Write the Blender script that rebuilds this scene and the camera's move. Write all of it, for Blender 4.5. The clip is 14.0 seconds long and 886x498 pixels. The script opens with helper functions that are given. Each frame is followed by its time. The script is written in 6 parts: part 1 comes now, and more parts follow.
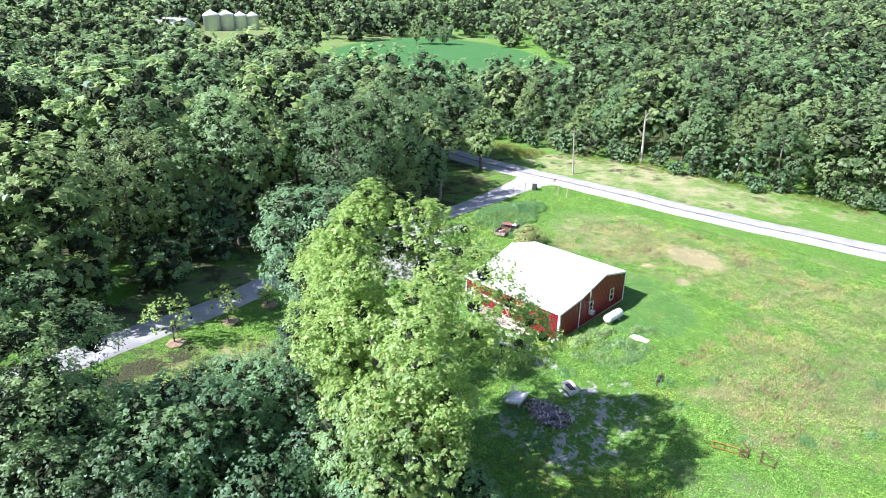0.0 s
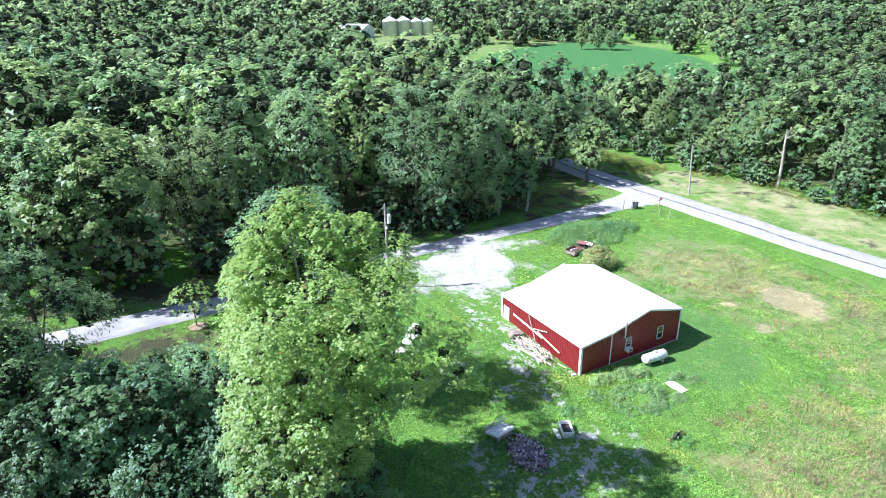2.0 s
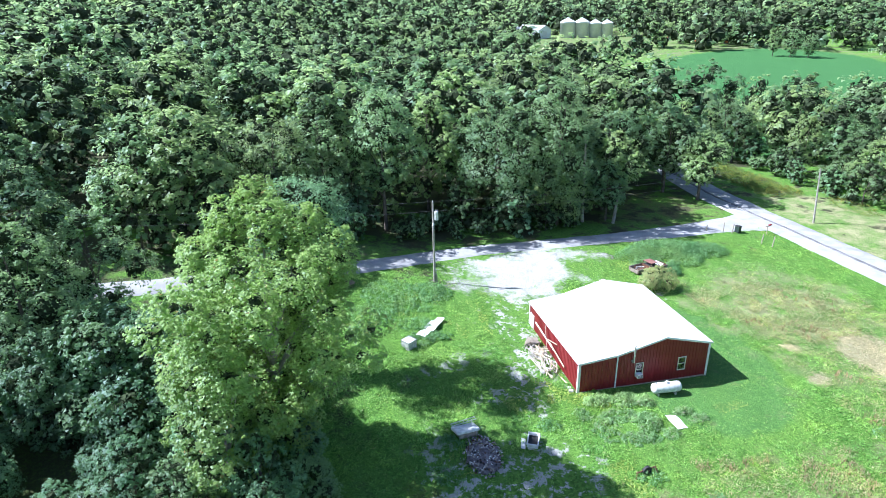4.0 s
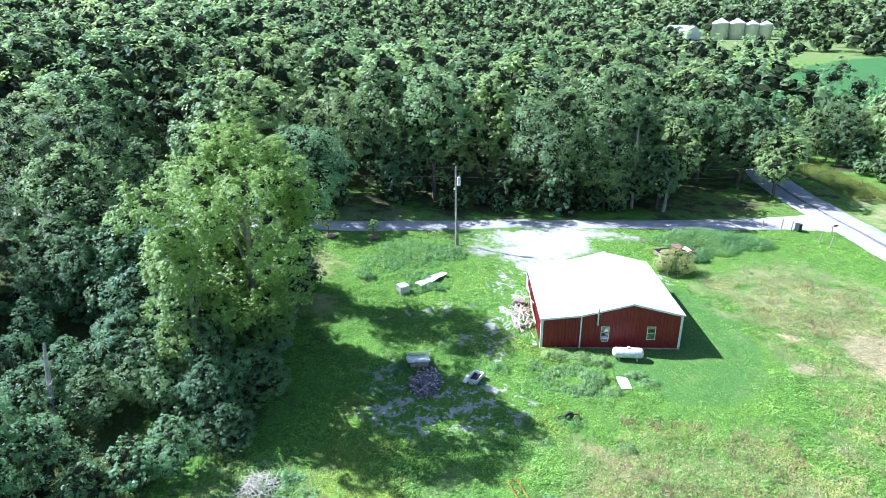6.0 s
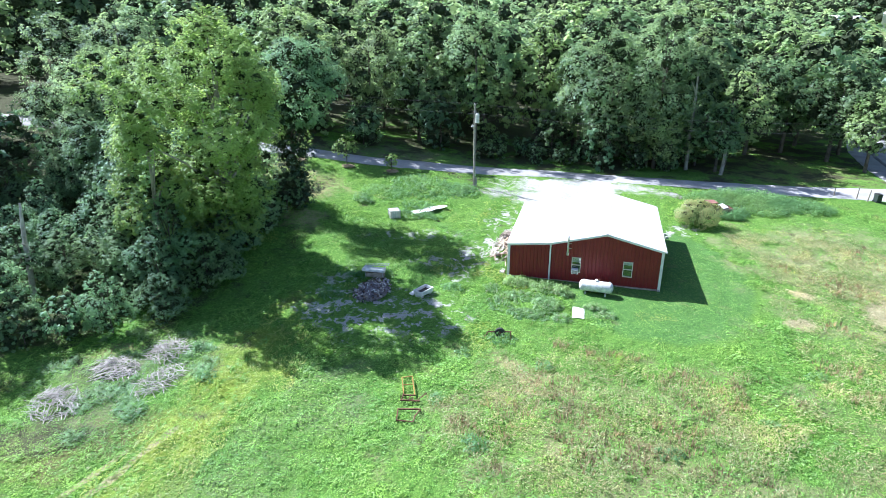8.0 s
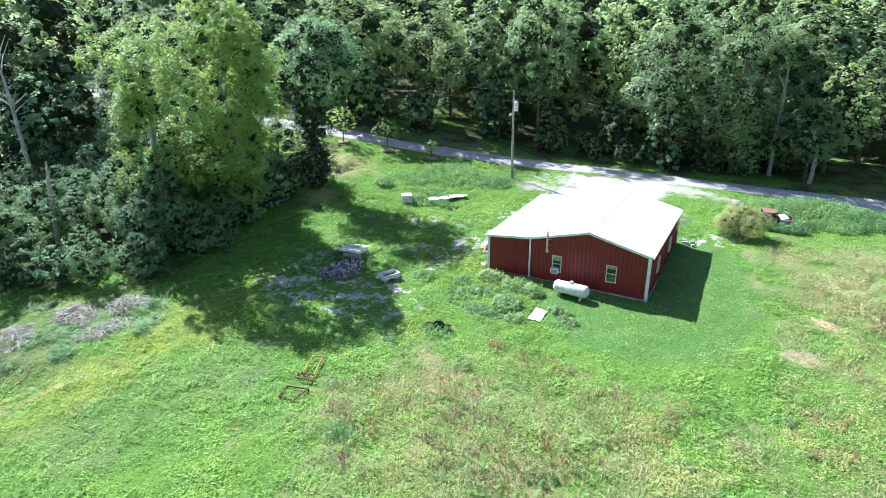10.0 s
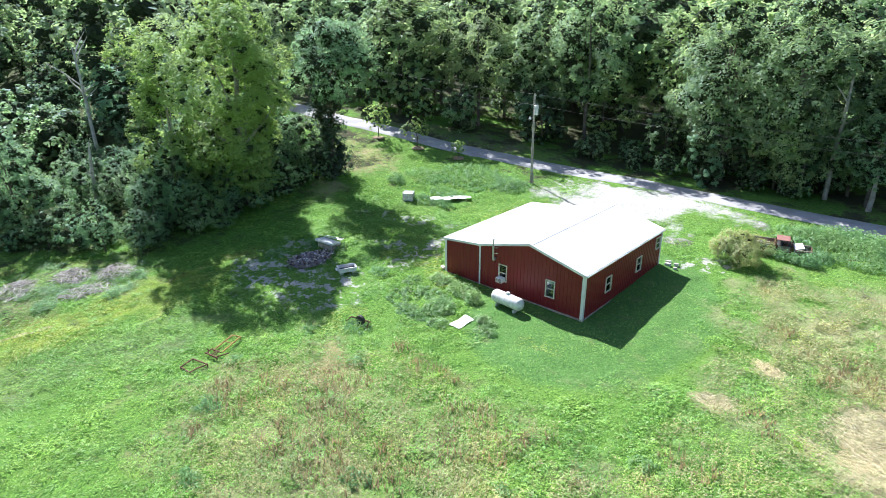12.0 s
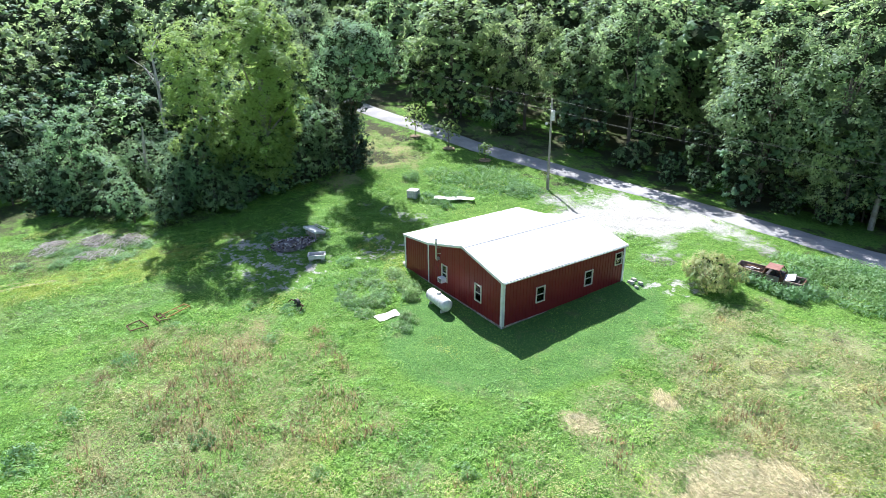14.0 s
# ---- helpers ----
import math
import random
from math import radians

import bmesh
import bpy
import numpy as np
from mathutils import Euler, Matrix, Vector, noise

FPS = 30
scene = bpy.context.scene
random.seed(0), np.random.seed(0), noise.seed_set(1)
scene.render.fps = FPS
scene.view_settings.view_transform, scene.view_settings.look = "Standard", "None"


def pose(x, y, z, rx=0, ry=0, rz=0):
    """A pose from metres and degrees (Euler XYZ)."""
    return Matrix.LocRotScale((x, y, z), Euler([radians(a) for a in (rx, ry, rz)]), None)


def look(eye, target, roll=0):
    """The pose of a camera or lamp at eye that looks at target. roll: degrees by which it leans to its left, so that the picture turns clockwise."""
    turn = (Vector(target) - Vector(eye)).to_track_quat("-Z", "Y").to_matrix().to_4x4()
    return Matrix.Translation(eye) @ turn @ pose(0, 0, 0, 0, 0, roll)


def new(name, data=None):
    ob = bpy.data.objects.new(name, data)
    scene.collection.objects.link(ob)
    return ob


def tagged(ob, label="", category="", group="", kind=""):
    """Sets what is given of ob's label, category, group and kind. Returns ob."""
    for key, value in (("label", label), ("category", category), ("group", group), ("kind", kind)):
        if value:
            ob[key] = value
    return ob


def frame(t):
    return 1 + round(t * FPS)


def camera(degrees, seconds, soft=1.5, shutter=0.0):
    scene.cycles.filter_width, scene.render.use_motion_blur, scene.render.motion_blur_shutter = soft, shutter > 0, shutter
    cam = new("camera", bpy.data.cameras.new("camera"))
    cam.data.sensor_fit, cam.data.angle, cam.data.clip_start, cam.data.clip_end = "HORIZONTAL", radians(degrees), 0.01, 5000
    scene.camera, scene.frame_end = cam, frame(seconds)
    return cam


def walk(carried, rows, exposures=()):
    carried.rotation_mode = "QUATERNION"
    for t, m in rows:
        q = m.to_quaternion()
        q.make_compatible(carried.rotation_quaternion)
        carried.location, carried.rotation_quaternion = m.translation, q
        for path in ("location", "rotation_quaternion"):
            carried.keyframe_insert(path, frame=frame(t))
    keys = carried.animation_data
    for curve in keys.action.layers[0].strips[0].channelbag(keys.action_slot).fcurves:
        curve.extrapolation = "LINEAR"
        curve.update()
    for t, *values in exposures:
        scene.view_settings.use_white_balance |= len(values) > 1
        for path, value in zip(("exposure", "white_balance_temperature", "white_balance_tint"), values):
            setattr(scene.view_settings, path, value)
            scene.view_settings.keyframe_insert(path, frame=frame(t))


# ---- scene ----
# ---------------------------------------------------------------- camera
cam = camera(71.3, 14.0, soft=0.5)
# seconds, eye x y z, yaw, pitch, roll
PATH = [
    (0.0, -45.91, -28.28, 31.60, -46.21, -22.57, 0.35),
    (0.5, -42.98, -30.43, 31.81, -41.84, -22.55, 0.03),
    (1.0, -39.98, -32.25, 31.86, -37.55, -22.46, -0.40),
    (1.5, -36.92, -33.79, 31.77, -33.49, -22.31, -0.64),
    (2.0, -33.82, -35.15, 31.68, -29.47, -22.14, -0.71),
    (2.5, -30.71, -36.52, 31.65, -25.25, -22.03, -0.72),
    (3.0, -27.57, -38.10, 31.77, -20.77, -22.04, -0.71),
    (3.5, -24.41, -39.96, 31.99, -16.44, -22.02, -0.71),
    (4.0, -21.20, -42.08, 32.15, -12.42, -21.93, -0.69),
    (4.5, -17.93, -44.32, 32.11, -8.71, -21.80, -0.65),
    (5.0, -14.59, -46.49, 31.69, -5.23, -21.67, -0.58),
    (5.5, -11.16, -48.40, 30.80, -1.86, -21.61, -0.49),
    (6.0, -7.66, -49.85, 29.46, 1.44, -21.61, -0.39),
    (6.5, -4.08, -50.70, 27.83, 4.60, -21.60, -0.36),
    (7.0, -0.46, -50.86, 25.95, 7.63, -21.60, -0.37),
    (7.5, 3.17, -50.33, 23.92, 10.86, -21.62, -0.25),
    (8.0, 6.72, -49.26, 22.07, 14.28, -21.70, -0.08),
    (8.5, 10.09, -47.82, 20.77, 17.91, -21.73, -0.04),
    (9.0, 13.26, -46.15, 20.12, 21.66, -21.71, -0.15),
    (9.5, 16.28, -44.35, 19.99, 25.36, -21.67, -0.32),
    (10.0, 19.22, -42.48, 20.17, 28.87, -21.66, -0.46),
    (10.5, 22.13, -40.58, 20.41, 32.14, -21.72, -0.45),
    (11.0, 25.07, -38.65, 20.55, 35.30, -21.83, -0.33),
    (11.5, 28.05, -36.65, 20.61, 38.71, -21.89, -0.25),
    (12.0, 31.02, -34.56, 20.62, 42.20, -21.91, -0.32),
    (12.5, 33.90, -32.32, 20.58, 45.62, -21.94, -0.36),
    (13.0, 36.62, -29.90, 20.55, 48.95, -21.91, -0.29),
    (13.5, 39.10, -27.28, 20.59, 52.24, -21.83, -0.24),
    (14.0, 41.30, -24.47, 20.71, 55.62, -21.73, -0.19),
]
walk(cam, [(t, pose(x, y, z, 90 + pitch, 0, yaw) @ pose(0, 0, 0, 0, 0, roll)) for t, x, y, z, yaw, pitch, roll in PATH],
     exposures=[(0.0, 1.30, 5950, 20), (3.0, 1.27, 5500, 16), (6.0, 1.38, 5480, 14), (9.0, 1.36, 5800, 15), (14.0, 1.30, 6100, 15)])

# ---------------------------------------------------------------- world and sun
SUN_TO = Vector((-0.94, 0.34, 0.0)).normalized()
SUN_UP = radians(45)
world = bpy.data.worlds.new("sky")
scene.world = world
world.use_nodes = True
wn = world.node_tree.nodes
wn.clear()
sky = wn.new("ShaderNodeTexSky")
sky.sky_type = "NISHITA"
sky.sun_disc = False
sky.sun_elevation = SUN_UP
sky.sun_rotation = math.atan2(SUN_TO.x, SUN_TO.y)
bg = wn.new("ShaderNodeBackground")
bg.inputs["Strength"].default_value = 0.072
wo = wn.new("ShaderNodeOutputWorld")
world.node_tree.links.new(sky.outputs[0], bg.inputs[0])
world.node_tree.links.new(bg.outputs[0], wo.inputs[0])
sun = new("sun", bpy.data.lights.new("sun", "SUN"))
sun.data.energy = 5.0
sun.data.angle = radians(0.53)
sun.data.color = (1.0, 0.975, 0.94)
sun.matrix_world = look(SUN_TO * 100 * math.cos(SUN_UP) + Vector((0, 0, 100 * math.sin(SUN_UP))), (0, 0, 0))
# ---------------------------------------------------------------- helpers for materials
class Nodes:
    def __init__(self, name):
        self.mat = bpy.data.materials.new(name)
        self.mat.use_nodes = True
        self.tree = self.mat.node_tree
        self.tree.nodes.clear()
        self.out = self.tree.nodes.new("ShaderNodeOutputMaterial")

    def put(self, socket, value):
        if isinstance(value, bpy.types.NodeSocket):
            self.tree.links.new(value, socket)
        elif value is not None:
            socket.default_value = value

    def n(self, kind, out=0, props=None, **ins):
        node = self.tree.nodes.new("ShaderNode" + kind)
        props = props or {}
        if "operation" in props:
            node.operation = props["operation"]
        if "use_clamp" in props:
            node.use_clamp = props["use_clamp"]
        if "interpolation_type" in props:
            node.interpolation_type = props["interpolation_type"]
        if "vector_type" in props:
            node.vector_type = props["vector_type"]
        for key, value in ins.items():
            self.put(node.inputs[int(key[1:]) if key[0] == "i" and key[1:].isdigit() else key.replace("_", " ")], value)
        return node.outputs[out]

    def pos(self):
        return self.n("NewGeometry", "Position")

    def obj(self):
        return self.n("TexCoord", "Object")

    def noise(self, vec, scale, detail=3.0, rough=0.55):
        return self.n("TexNoise", "Fac", Vector=vec, Scale=scale, Detail=detail, Roughness=rough)

    def math(self, op, a, b=0.0, c=0.0, clamp=False):
        return self.n("Math", 0, {"operation": op, "use_clamp": clamp}, i0=a, i1=b, i2=c)

    def ramp(self, value, lo, hi, a=0.0, b=1.0):
        return self.n("MapRange", 0, {"interpolation_type": "SMOOTHSTEP"}, i0=value, i1=lo, i2=hi, i3=a, i4=b)

    def mix(self, fac, a, b, mode="MIX"):
        node = self.tree.nodes.new("ShaderNodeMix")
        node.data_type, node.blend_type = "RGBA", mode
        self.put(node.inputs[0], fac)
        for k, v in ((6, a), (7, b)):
            self.put(node.inputs[k], (*v, 1) if isinstance(v, tuple) and len(v) == 3 else v)
        return node.outputs[2]

    def colours(self, fac, *stops):
        node = self.tree.nodes.new("ShaderNodeValToRGB")
        el = node.color_ramp.elements
        while len(el) < len(stops):
            el.new(0.5)
        for e, (p, c) in zip(el, stops):
            e.position, e.color = p, (*c, 1)
        self.put(node.inputs[0], fac)
        return node.outputs[0]

    def bump(self, height, dist, strength=1.0):
        return self.n("Bump", 0, None, Strength=strength, Distance=dist, Height=height)

    def principled(self, colour, rough=0.7, metal=0.0, normal=None, spec=0.4):
        if isinstance(colour, tuple) and len(colour) == 3:
            colour = (*colour, 1)
        shader = self.n("BsdfPrincipled", 0, None, Base_Color=colour, Roughness=rough, Metallic=metal, Normal=normal)
        shader.node.inputs["Specular IOR Level"].default_value = spec
        self.tree.links.new(shader, self.out.inputs[0])
        return self.mat

    def blob(self, vec, cx, cy, rx, ry, turn, wob, edge=0.25):
        """1 inside an uneven ellipse on the ground, 0 outside. wob: a noise value that frays its rim."""
        m = self.n("Mapping", 0, {"vector_type": "TEXTURE"}, Vector=vec, Location=(cx, cy, 0), Rotation=(0, 0, radians(turn)), Scale=(rx, ry, 1e4))
        d = self.n("VectorMath", "Value", {"operation": "LENGTH"}, i0=m)
        return self.ramp(self.math("ADD", d, wob), 1 + edge, 1 - edge)


def plain(name, c1, c2, scale=3.0, rough=0.7, metal=0.0, bump=0.0, spec=0.4, fine=40.0):
    """A surface whose colour wanders between two tones at two scales."""
    k = Nodes(name)
    p = k.obj()
    f = k.math("ADD", k.math("MULTIPLY", k.noise(p, scale, 4), 0.7), k.math("MULTIPLY", k.noise(p, fine, 2), 0.3))
    col = k.mix(k.ramp(f, 0.35, 0.65), c1, c2)
    return k.principled(col, rough, metal, k.bump(k.noise(p, fine, 3), bump) if bump else None, spec)


def leafy(name, dark, mid, light, dry=None, dry_share=0.0, thin=0.38, drift=0.6, sward=False):
    """Leaves: each one its own tone, each plant its own tint; in a sward the tint drifts from place to place."""
    k = Nodes(name)
    g = k.n("NewGeometry", "Random Per Island")
    o = k.n("ObjectInfo", "Random")
    p = k.pos()
    col = k.colours(g, (0.0, dark), (0.5, mid), (1.0, light))
    if sward:
        cell = k.ramp(k.noise(p, 0.22, 4, 0.6), 0.32, 0.68)
    else:
        tint = k.tree.nodes.new("ShaderNodeAttribute")
        tint.attribute_name = "tint"
        cell = k.math("ADD", tint.outputs["Fac"], k.math("MULTIPLY", o, 7.31))
    patch = k.noise(p, 0.4, 2)
    warm = tuple(c * f for c, f in zip(light, (1.12, 1.0, 0.72)))
    cool = tuple(c * f for c, f in zip(mid, (0.60, 0.74, 0.80)))
    own = cell if sward else k.math("FRACT", cell)
    col = k.mix(k.ramp(own, 0.55, 0.95, 0.0, drift), col, warm)
    col = k.mix(k.ramp(own, 0.45, 0.05, 0.0, drift), col, cool)
    col = k.mix(k.ramp(patch, 0.35, 0.7, 0.0, 0.3), col, light)
    tone = k.math("ADD", k.math("MULTIPLY", k.ramp(k.noise(p, 0.55, 4, 0.65), 0.35, 0.65), 0.45), k.math("MULTIPLY", k.ramp(k.noise(p, 2.4, 3, 0.6), 0.36, 0.64), 0.75)) if sward else k.math("FRACT", k.math("MULTIPLY", cell, 3.3))
    hue = k.n("HueSaturation", 0, None, Saturation=0.96, Value=k.math("ADD", 0.66, k.math("MULTIPLY", tone, 0.66)), Color=col)
    if dry:
        pick = k.math("GREATER_THAN", k.math("FRACT", k.math("MULTIPLY", g, 91.7)), 1 - dry_share)
        hue = k.mix(pick, hue, dry)
    d = k.n("BsdfDiffuse", 0, None, Color=hue)
    t = k.n("BsdfTranslucent", 0, None, Color=k.mix(0.6, hue, tuple(min(0.9, c * 1.2) for c in light)))
    gl = k.n("BsdfGlossy", 0, None, Color=(0.7, 0.82, 0.95, 1), Roughness=0.5)
    m = k.n("MixShader", 0, None, i0=thin, i1=d, i2=t)
    m = k.n("MixShader", 0, None, i0=0.028, i1=m, i2=gl)
    k.tree.links.new(m, k.out.inputs[0])
    return k.mat


LEAF = leafy("leaves_woodland", (0.095, 0.170, 0.075), (0.205, 0.330, 0.138), (0.375, 0.515, 0.230), thin=0.62, drift=0.75)
LEAF_BRIGHT = leafy("leaves_sycamore", (0.110, 0.190, 0.046), (0.255, 0.400, 0.098), (0.435, 0.580, 0.175), (0.42, 0.24, 0.08), 0.010, 0.58, 0.2)
LEAF_SHRUB = leafy("leaves_shrub", (0.075, 0.160, 0.074), (0.175, 0.325, 0.146), (0.320, 0.490, 0.240), thin=0.60)
LEAF_WEED = leafy("leaves_weed", (0.085, 0.200, 0.062), (0.150, 0.315, 0.095), (0.235, 0.410, 0.150), thin=0.48, sward=True)
LEAF_GREY = leafy("leaves_grey_weed", (0.105, 0.225, 0.068), (0.190, 0.345, 0.112), (0.295, 0.450, 0.170), (0.34, 0.28, 0.18), 0.05, 0.45, sward=True)
LEAF_VINE = leafy("leaves_vine", (0.024, 0.048, 0.026), (0.046, 0.088, 0.044), (0.085, 0.14, 0.072))
LEAF_RED = leafy("leaves_red", (0.10, 0.03, 0.02), (0.17, 0.06, 0.04), (0.22, 0.10, 0.06))
LEAF_GOLD = leafy("leaves_goldenrod", (0.08, 0.13, 0.02), (0.13, 0.20, 0.03), (0.22, 0.25, 0.05), (0.4, 0.33, 0.03), 0.1, sward=True)
BARK = plain("bark", (0.09, 0.075, 0.06), (0.20, 0.17, 0.14), 1.2, 0.9, 0, 0.02, 0.2, 12)
BARK_PALE = plain("bark_pale", (0.22, 0.20, 0.17), (0.45, 0.42, 0.37), 1.0, 0.85, 0, 0.01, 0.2, 6)
# dark fill inside crowns, coloured for the shade between leaf sprays
SHADE_CORE = plain("dark_core_for_crown_shade", (0.030, 0.042, 0.022), (0.062, 0.082, 0.044), 2.0, 0.95, 0, 0.0, 0.05, 9)
DEADWOOD = plain("deadwood", (0.34, 0.31, 0.28), (0.62, 0.58, 0.54), 2.0, 0.9, 0, 0.01, 0.2, 20)
GRASS = leafy("grass_blades", (0.080, 0.205, 0.030), (0.165, 0.365, 0.052), (0.300, 0.520, 0.086), (0.40, 0.38, 0.16), 0.05, 0.42, sward=True)
GRASS_GOLD = leafy("grass_yellowing", (0.170, 0.270, 0.040), (0.290, 0.400, 0.060), (0.430, 0.520, 0.100), (0.46, 0.40, 0.16), 0.08, 0.42, sward=True)
GRASS_TALL = leafy("grass_tall", (0.15, 0.22, 0.065), (0.30, 0.35, 0.125), (0.47, 0.49, 0.21), (0.42, 0.30, 0.16), 0.2, 0.4, sward=True)
GRASS_DRY = leafy("grass_dry", (0.31, 0.26, 0.14), (0.45, 0.39, 0.22), (0.57, 0.51, 0.32), (0.30, 0.28, 0.12), 0.12, 0.3, sward=True)
RED_STEEL = plain("red_painted_steel", (0.170, 0.014, 0.018), (0.195, 0.018, 0.021), 0.6, 0.45, 0, 0, 0.4, 9)
WHITE_STEEL = plain("white_painted_steel", (0.72, 0.72, 0.70), (0.82, 0.82, 0.80), 0.5, 0.42, 0, 0, 0.5, 6)
TRIM_WHITE = plain("white_trim", (0.62, 0.62, 0.61), (0.78, 0.78, 0.76), 1.5, 0.5, 0, 0, 0.4, 15)
TRIM_CREAM = plain("cream_trim", (0.58, 0.54, 0.44), (0.72, 0.68, 0.57), 1.5, 0.5, 0, 0, 0.4, 15)
TANK_WHITE = plain("white_tank_paint", (0.52, 0.52, 0.50), (0.80, 0.80, 0.78), 2.6, 0.45, 0, 0, 0.5, 25)
GALV = plain("galvanised_steel", (0.42, 0.43, 0.44), (0.60, 0.61, 0.62), 2.0, 0.38, 0.7, 0, 0.5, 20)
BIN_STEEL = plain("corrugated_bin_steel", (0.66, 0.69, 0.72), (0.80, 0.82, 0.84), 0.3, 0.4, 0.15, 0, 0.5, 2)
RUST = plain("rusted_steel", (0.075, 0.038, 0.024), (0.18, 0.095, 0.055), 4.0, 0.85, 0.1, 0.002, 0.3, 40)
RUST_YELLOW = plain("rusty_yellow_paint", (0.20, 0.11, 0.03), (0.38, 0.24, 0.06), 3.0, 0.75, 0.1, 0.002, 0.3, 40)
FADED = plain("faded_rusty_paint", (0.15, 0.11, 0.085), (0.33, 0.29, 0.24), 3.0, 0.8, 0.05, 0.001, 0.3, 30)
WOOD_OLD = plain("weathered_wood", (0.24, 0.20, 0.16), (0.46, 0.40, 0.33), 3.0, 0.85, 0, 0.002, 0.2, 50)
WOOD_NEW = plain("pale_lumber", (0.45, 0.36, 0.24), (0.62, 0.52, 0.38), 3.0, 0.75, 0, 0.001, 0.3, 50)
POLE_WOOD = plain("pole_wood", (0.28, 0.25, 0.22), (0.44, 0.41, 0.37), 2.0, 0.9, 0, 0.003, 0.2, 30)
BLACK = plain("black_rubber", (0.02, 0.02, 0.02), (0.04, 0.04, 0.04), 4, 0.7, 0, 0, 0.4, 30)
CONCRETE = plain("pale_concrete", (0.42, 0.41, 0.38), (0.62, 0.61, 0.57), 1.5, 0.9, 0, 0.004, 0.3, 20)
DIRT = plain("bare_red_dirt", (0.22, 0.16, 0.10), (0.36, 0.28, 0.19), 2.0, 0.95, 0, 0.02, 0.2, 14)
WIRE = plain("dull_wire", (0.10, 0.10, 0.10), (0.18, 0.18, 0.18), 4, 0.6, 0.5)


def glass_dark():
    k = Nodes("window_glass")
    t = k.n("BsdfTransparent", 0, None, Color=(0.85, 0.9, 0.9, 1))
    gl = k.n("BsdfGlossy", 0, None, Roughness=0.03)
    m = k.n("MixShader", 0, None, i0=k.math("ADD", k.math("MULTIPLY", k.n("Fresnel", 0, None, IOR=1.5), 1.0), 0.06), i1=t, i2=gl)
    k.tree.links.new(m, k.out.inputs[0])
    return k.mat


GLASS = glass_dark()


def ground_material():
    k = Nodes("ground_grass_and_soil")
    p = k.pos()
    n1, n2, n3 = k.noise(p, 0.09, 4), k.noise(p, 0.6, 4), k.noise(p, 5.0, 4, 0.7)
    w1 = k.math("MULTIPLY", k.math("SUBTRACT", k.noise(p, 0.2, 5, 0.7), 0.5), 4.0)
    w2 = k.math("MULTIPLY", k.math("SUBTRACT", k.noise(p, 0.75, 5, 0.7), 0.5), 3.4)
    fine = k.noise(p, 22.0, 2)
    mottle = k.math("ADD", k.math("MULTIPLY", n3, 0.45), k.math("MULTIPLY", k.noise(p, 0.33, 3, 0.6), 0.55))
    lawn = k.mix(k.ramp(n2, 0.35, 0.65), (0.086, 0.222, 0.042), (0.130, 0.310, 0.056))
    lawn = k.mix(k.ramp(n1, 0.42, 0.62, 0, 0.7), lawn, (0.165, 0.315, 0.056))
    lawn = k.mix(k.ramp(n3, 0.45, 0.7, 0, 0.45), lawn, (0.050, 0.118, 0.024))
    lawn = k.mix(k.ramp(k.noise(p, 9.0, 4, 0.75), 0.46, 0.60, 0, 0.75), lawn, (0.230, 0.430, 0.074))
    lawn = k.mix(k.ramp(k.noise(p, 6.5, 1, 0.5), 0.52, 0.58, 0, 0.5), lawn, (0.240, 0.440, 0.080))
    lawn = k.mix(k.ramp(k.noise(p, 5.1, 1, 0.5), 0.45, 0.40, 0, 0.6), lawn, (0.050, 0.120, 0.020))
    lawn = k.mix(k.ramp(k.noise(p, 3.1, 4, 0.7), 0.5, 0.62, 0, 0.5), lawn, (0.060, 0.135, 0.026))
    # rows left by the mower
    rows = k.noise(k.n("VectorMath", 0, {"operation": "MULTIPLY"}, i0=p, i1=(2.4, 0.10, 1)), 1.0, 2, 0.5)
    lawn = k.mix(k.ramp(rows, 0.42, 0.62, 0, 0.35), lawn, (0.205, 0.360, 0.075))
    turf = k.mix(k.ramp(n3, 0.35, 0.65), (0.096, 0.225, 0.060), (0.150, 0.310, 0.080))
    turf = k.mix(k.ramp(n2, 0.58, 0.72, 0, 0.5), turf, (0.24, 0.25, 0.12))
    lawn = k.mix(k.blob(p, *MOWN, k.math("MULTIPLY", w1, 0.06), 0.05), lawn, turf)
    col = k.mix(0.22, lawn, (0.028, 0.070, 0.010))
    # older growth going to seed; two entries carry tree shade in their colour
    for cx, cy, rx, ry, turn, c in MEADOWS:
        b = k.math("MULTIPLY", k.blob(p, cx, cy, rx, ry, turn, w1, 0.4), k.ramp(mottle, 0.40, 0.60, 0.2, 0.95))
        col = k.mix(b, col, tuple(0.92 * v for v in c) if math.hypot(cx, cy) < 60 else c)
    # dry straw
    for cx, cy, rx, ry, turn in STRAW:
        b = k.math("MULTIPLY", k.blob(p, cx, cy, rx, ry, turn, k.math("MULTIPLY", w2, 0.75), 0.35), k.ramp(n3, 0.3, 0.6, 0.5, 1.0))
        col = k.mix(b, col, k.mix(n3, (0.34, 0.29, 0.15), (0.54, 0.48, 0.30)))
    # leaf litter under the woods, its colour darkened to stand for shade between trees
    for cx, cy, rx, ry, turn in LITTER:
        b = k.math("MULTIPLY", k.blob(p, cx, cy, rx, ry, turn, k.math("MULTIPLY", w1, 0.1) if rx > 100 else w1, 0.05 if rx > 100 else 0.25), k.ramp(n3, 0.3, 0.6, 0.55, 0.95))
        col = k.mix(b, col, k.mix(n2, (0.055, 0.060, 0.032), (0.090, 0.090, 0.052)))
    # pale soil and gravel showing through
    patchy = k.noise(p, 1.0, 6, 0.7)
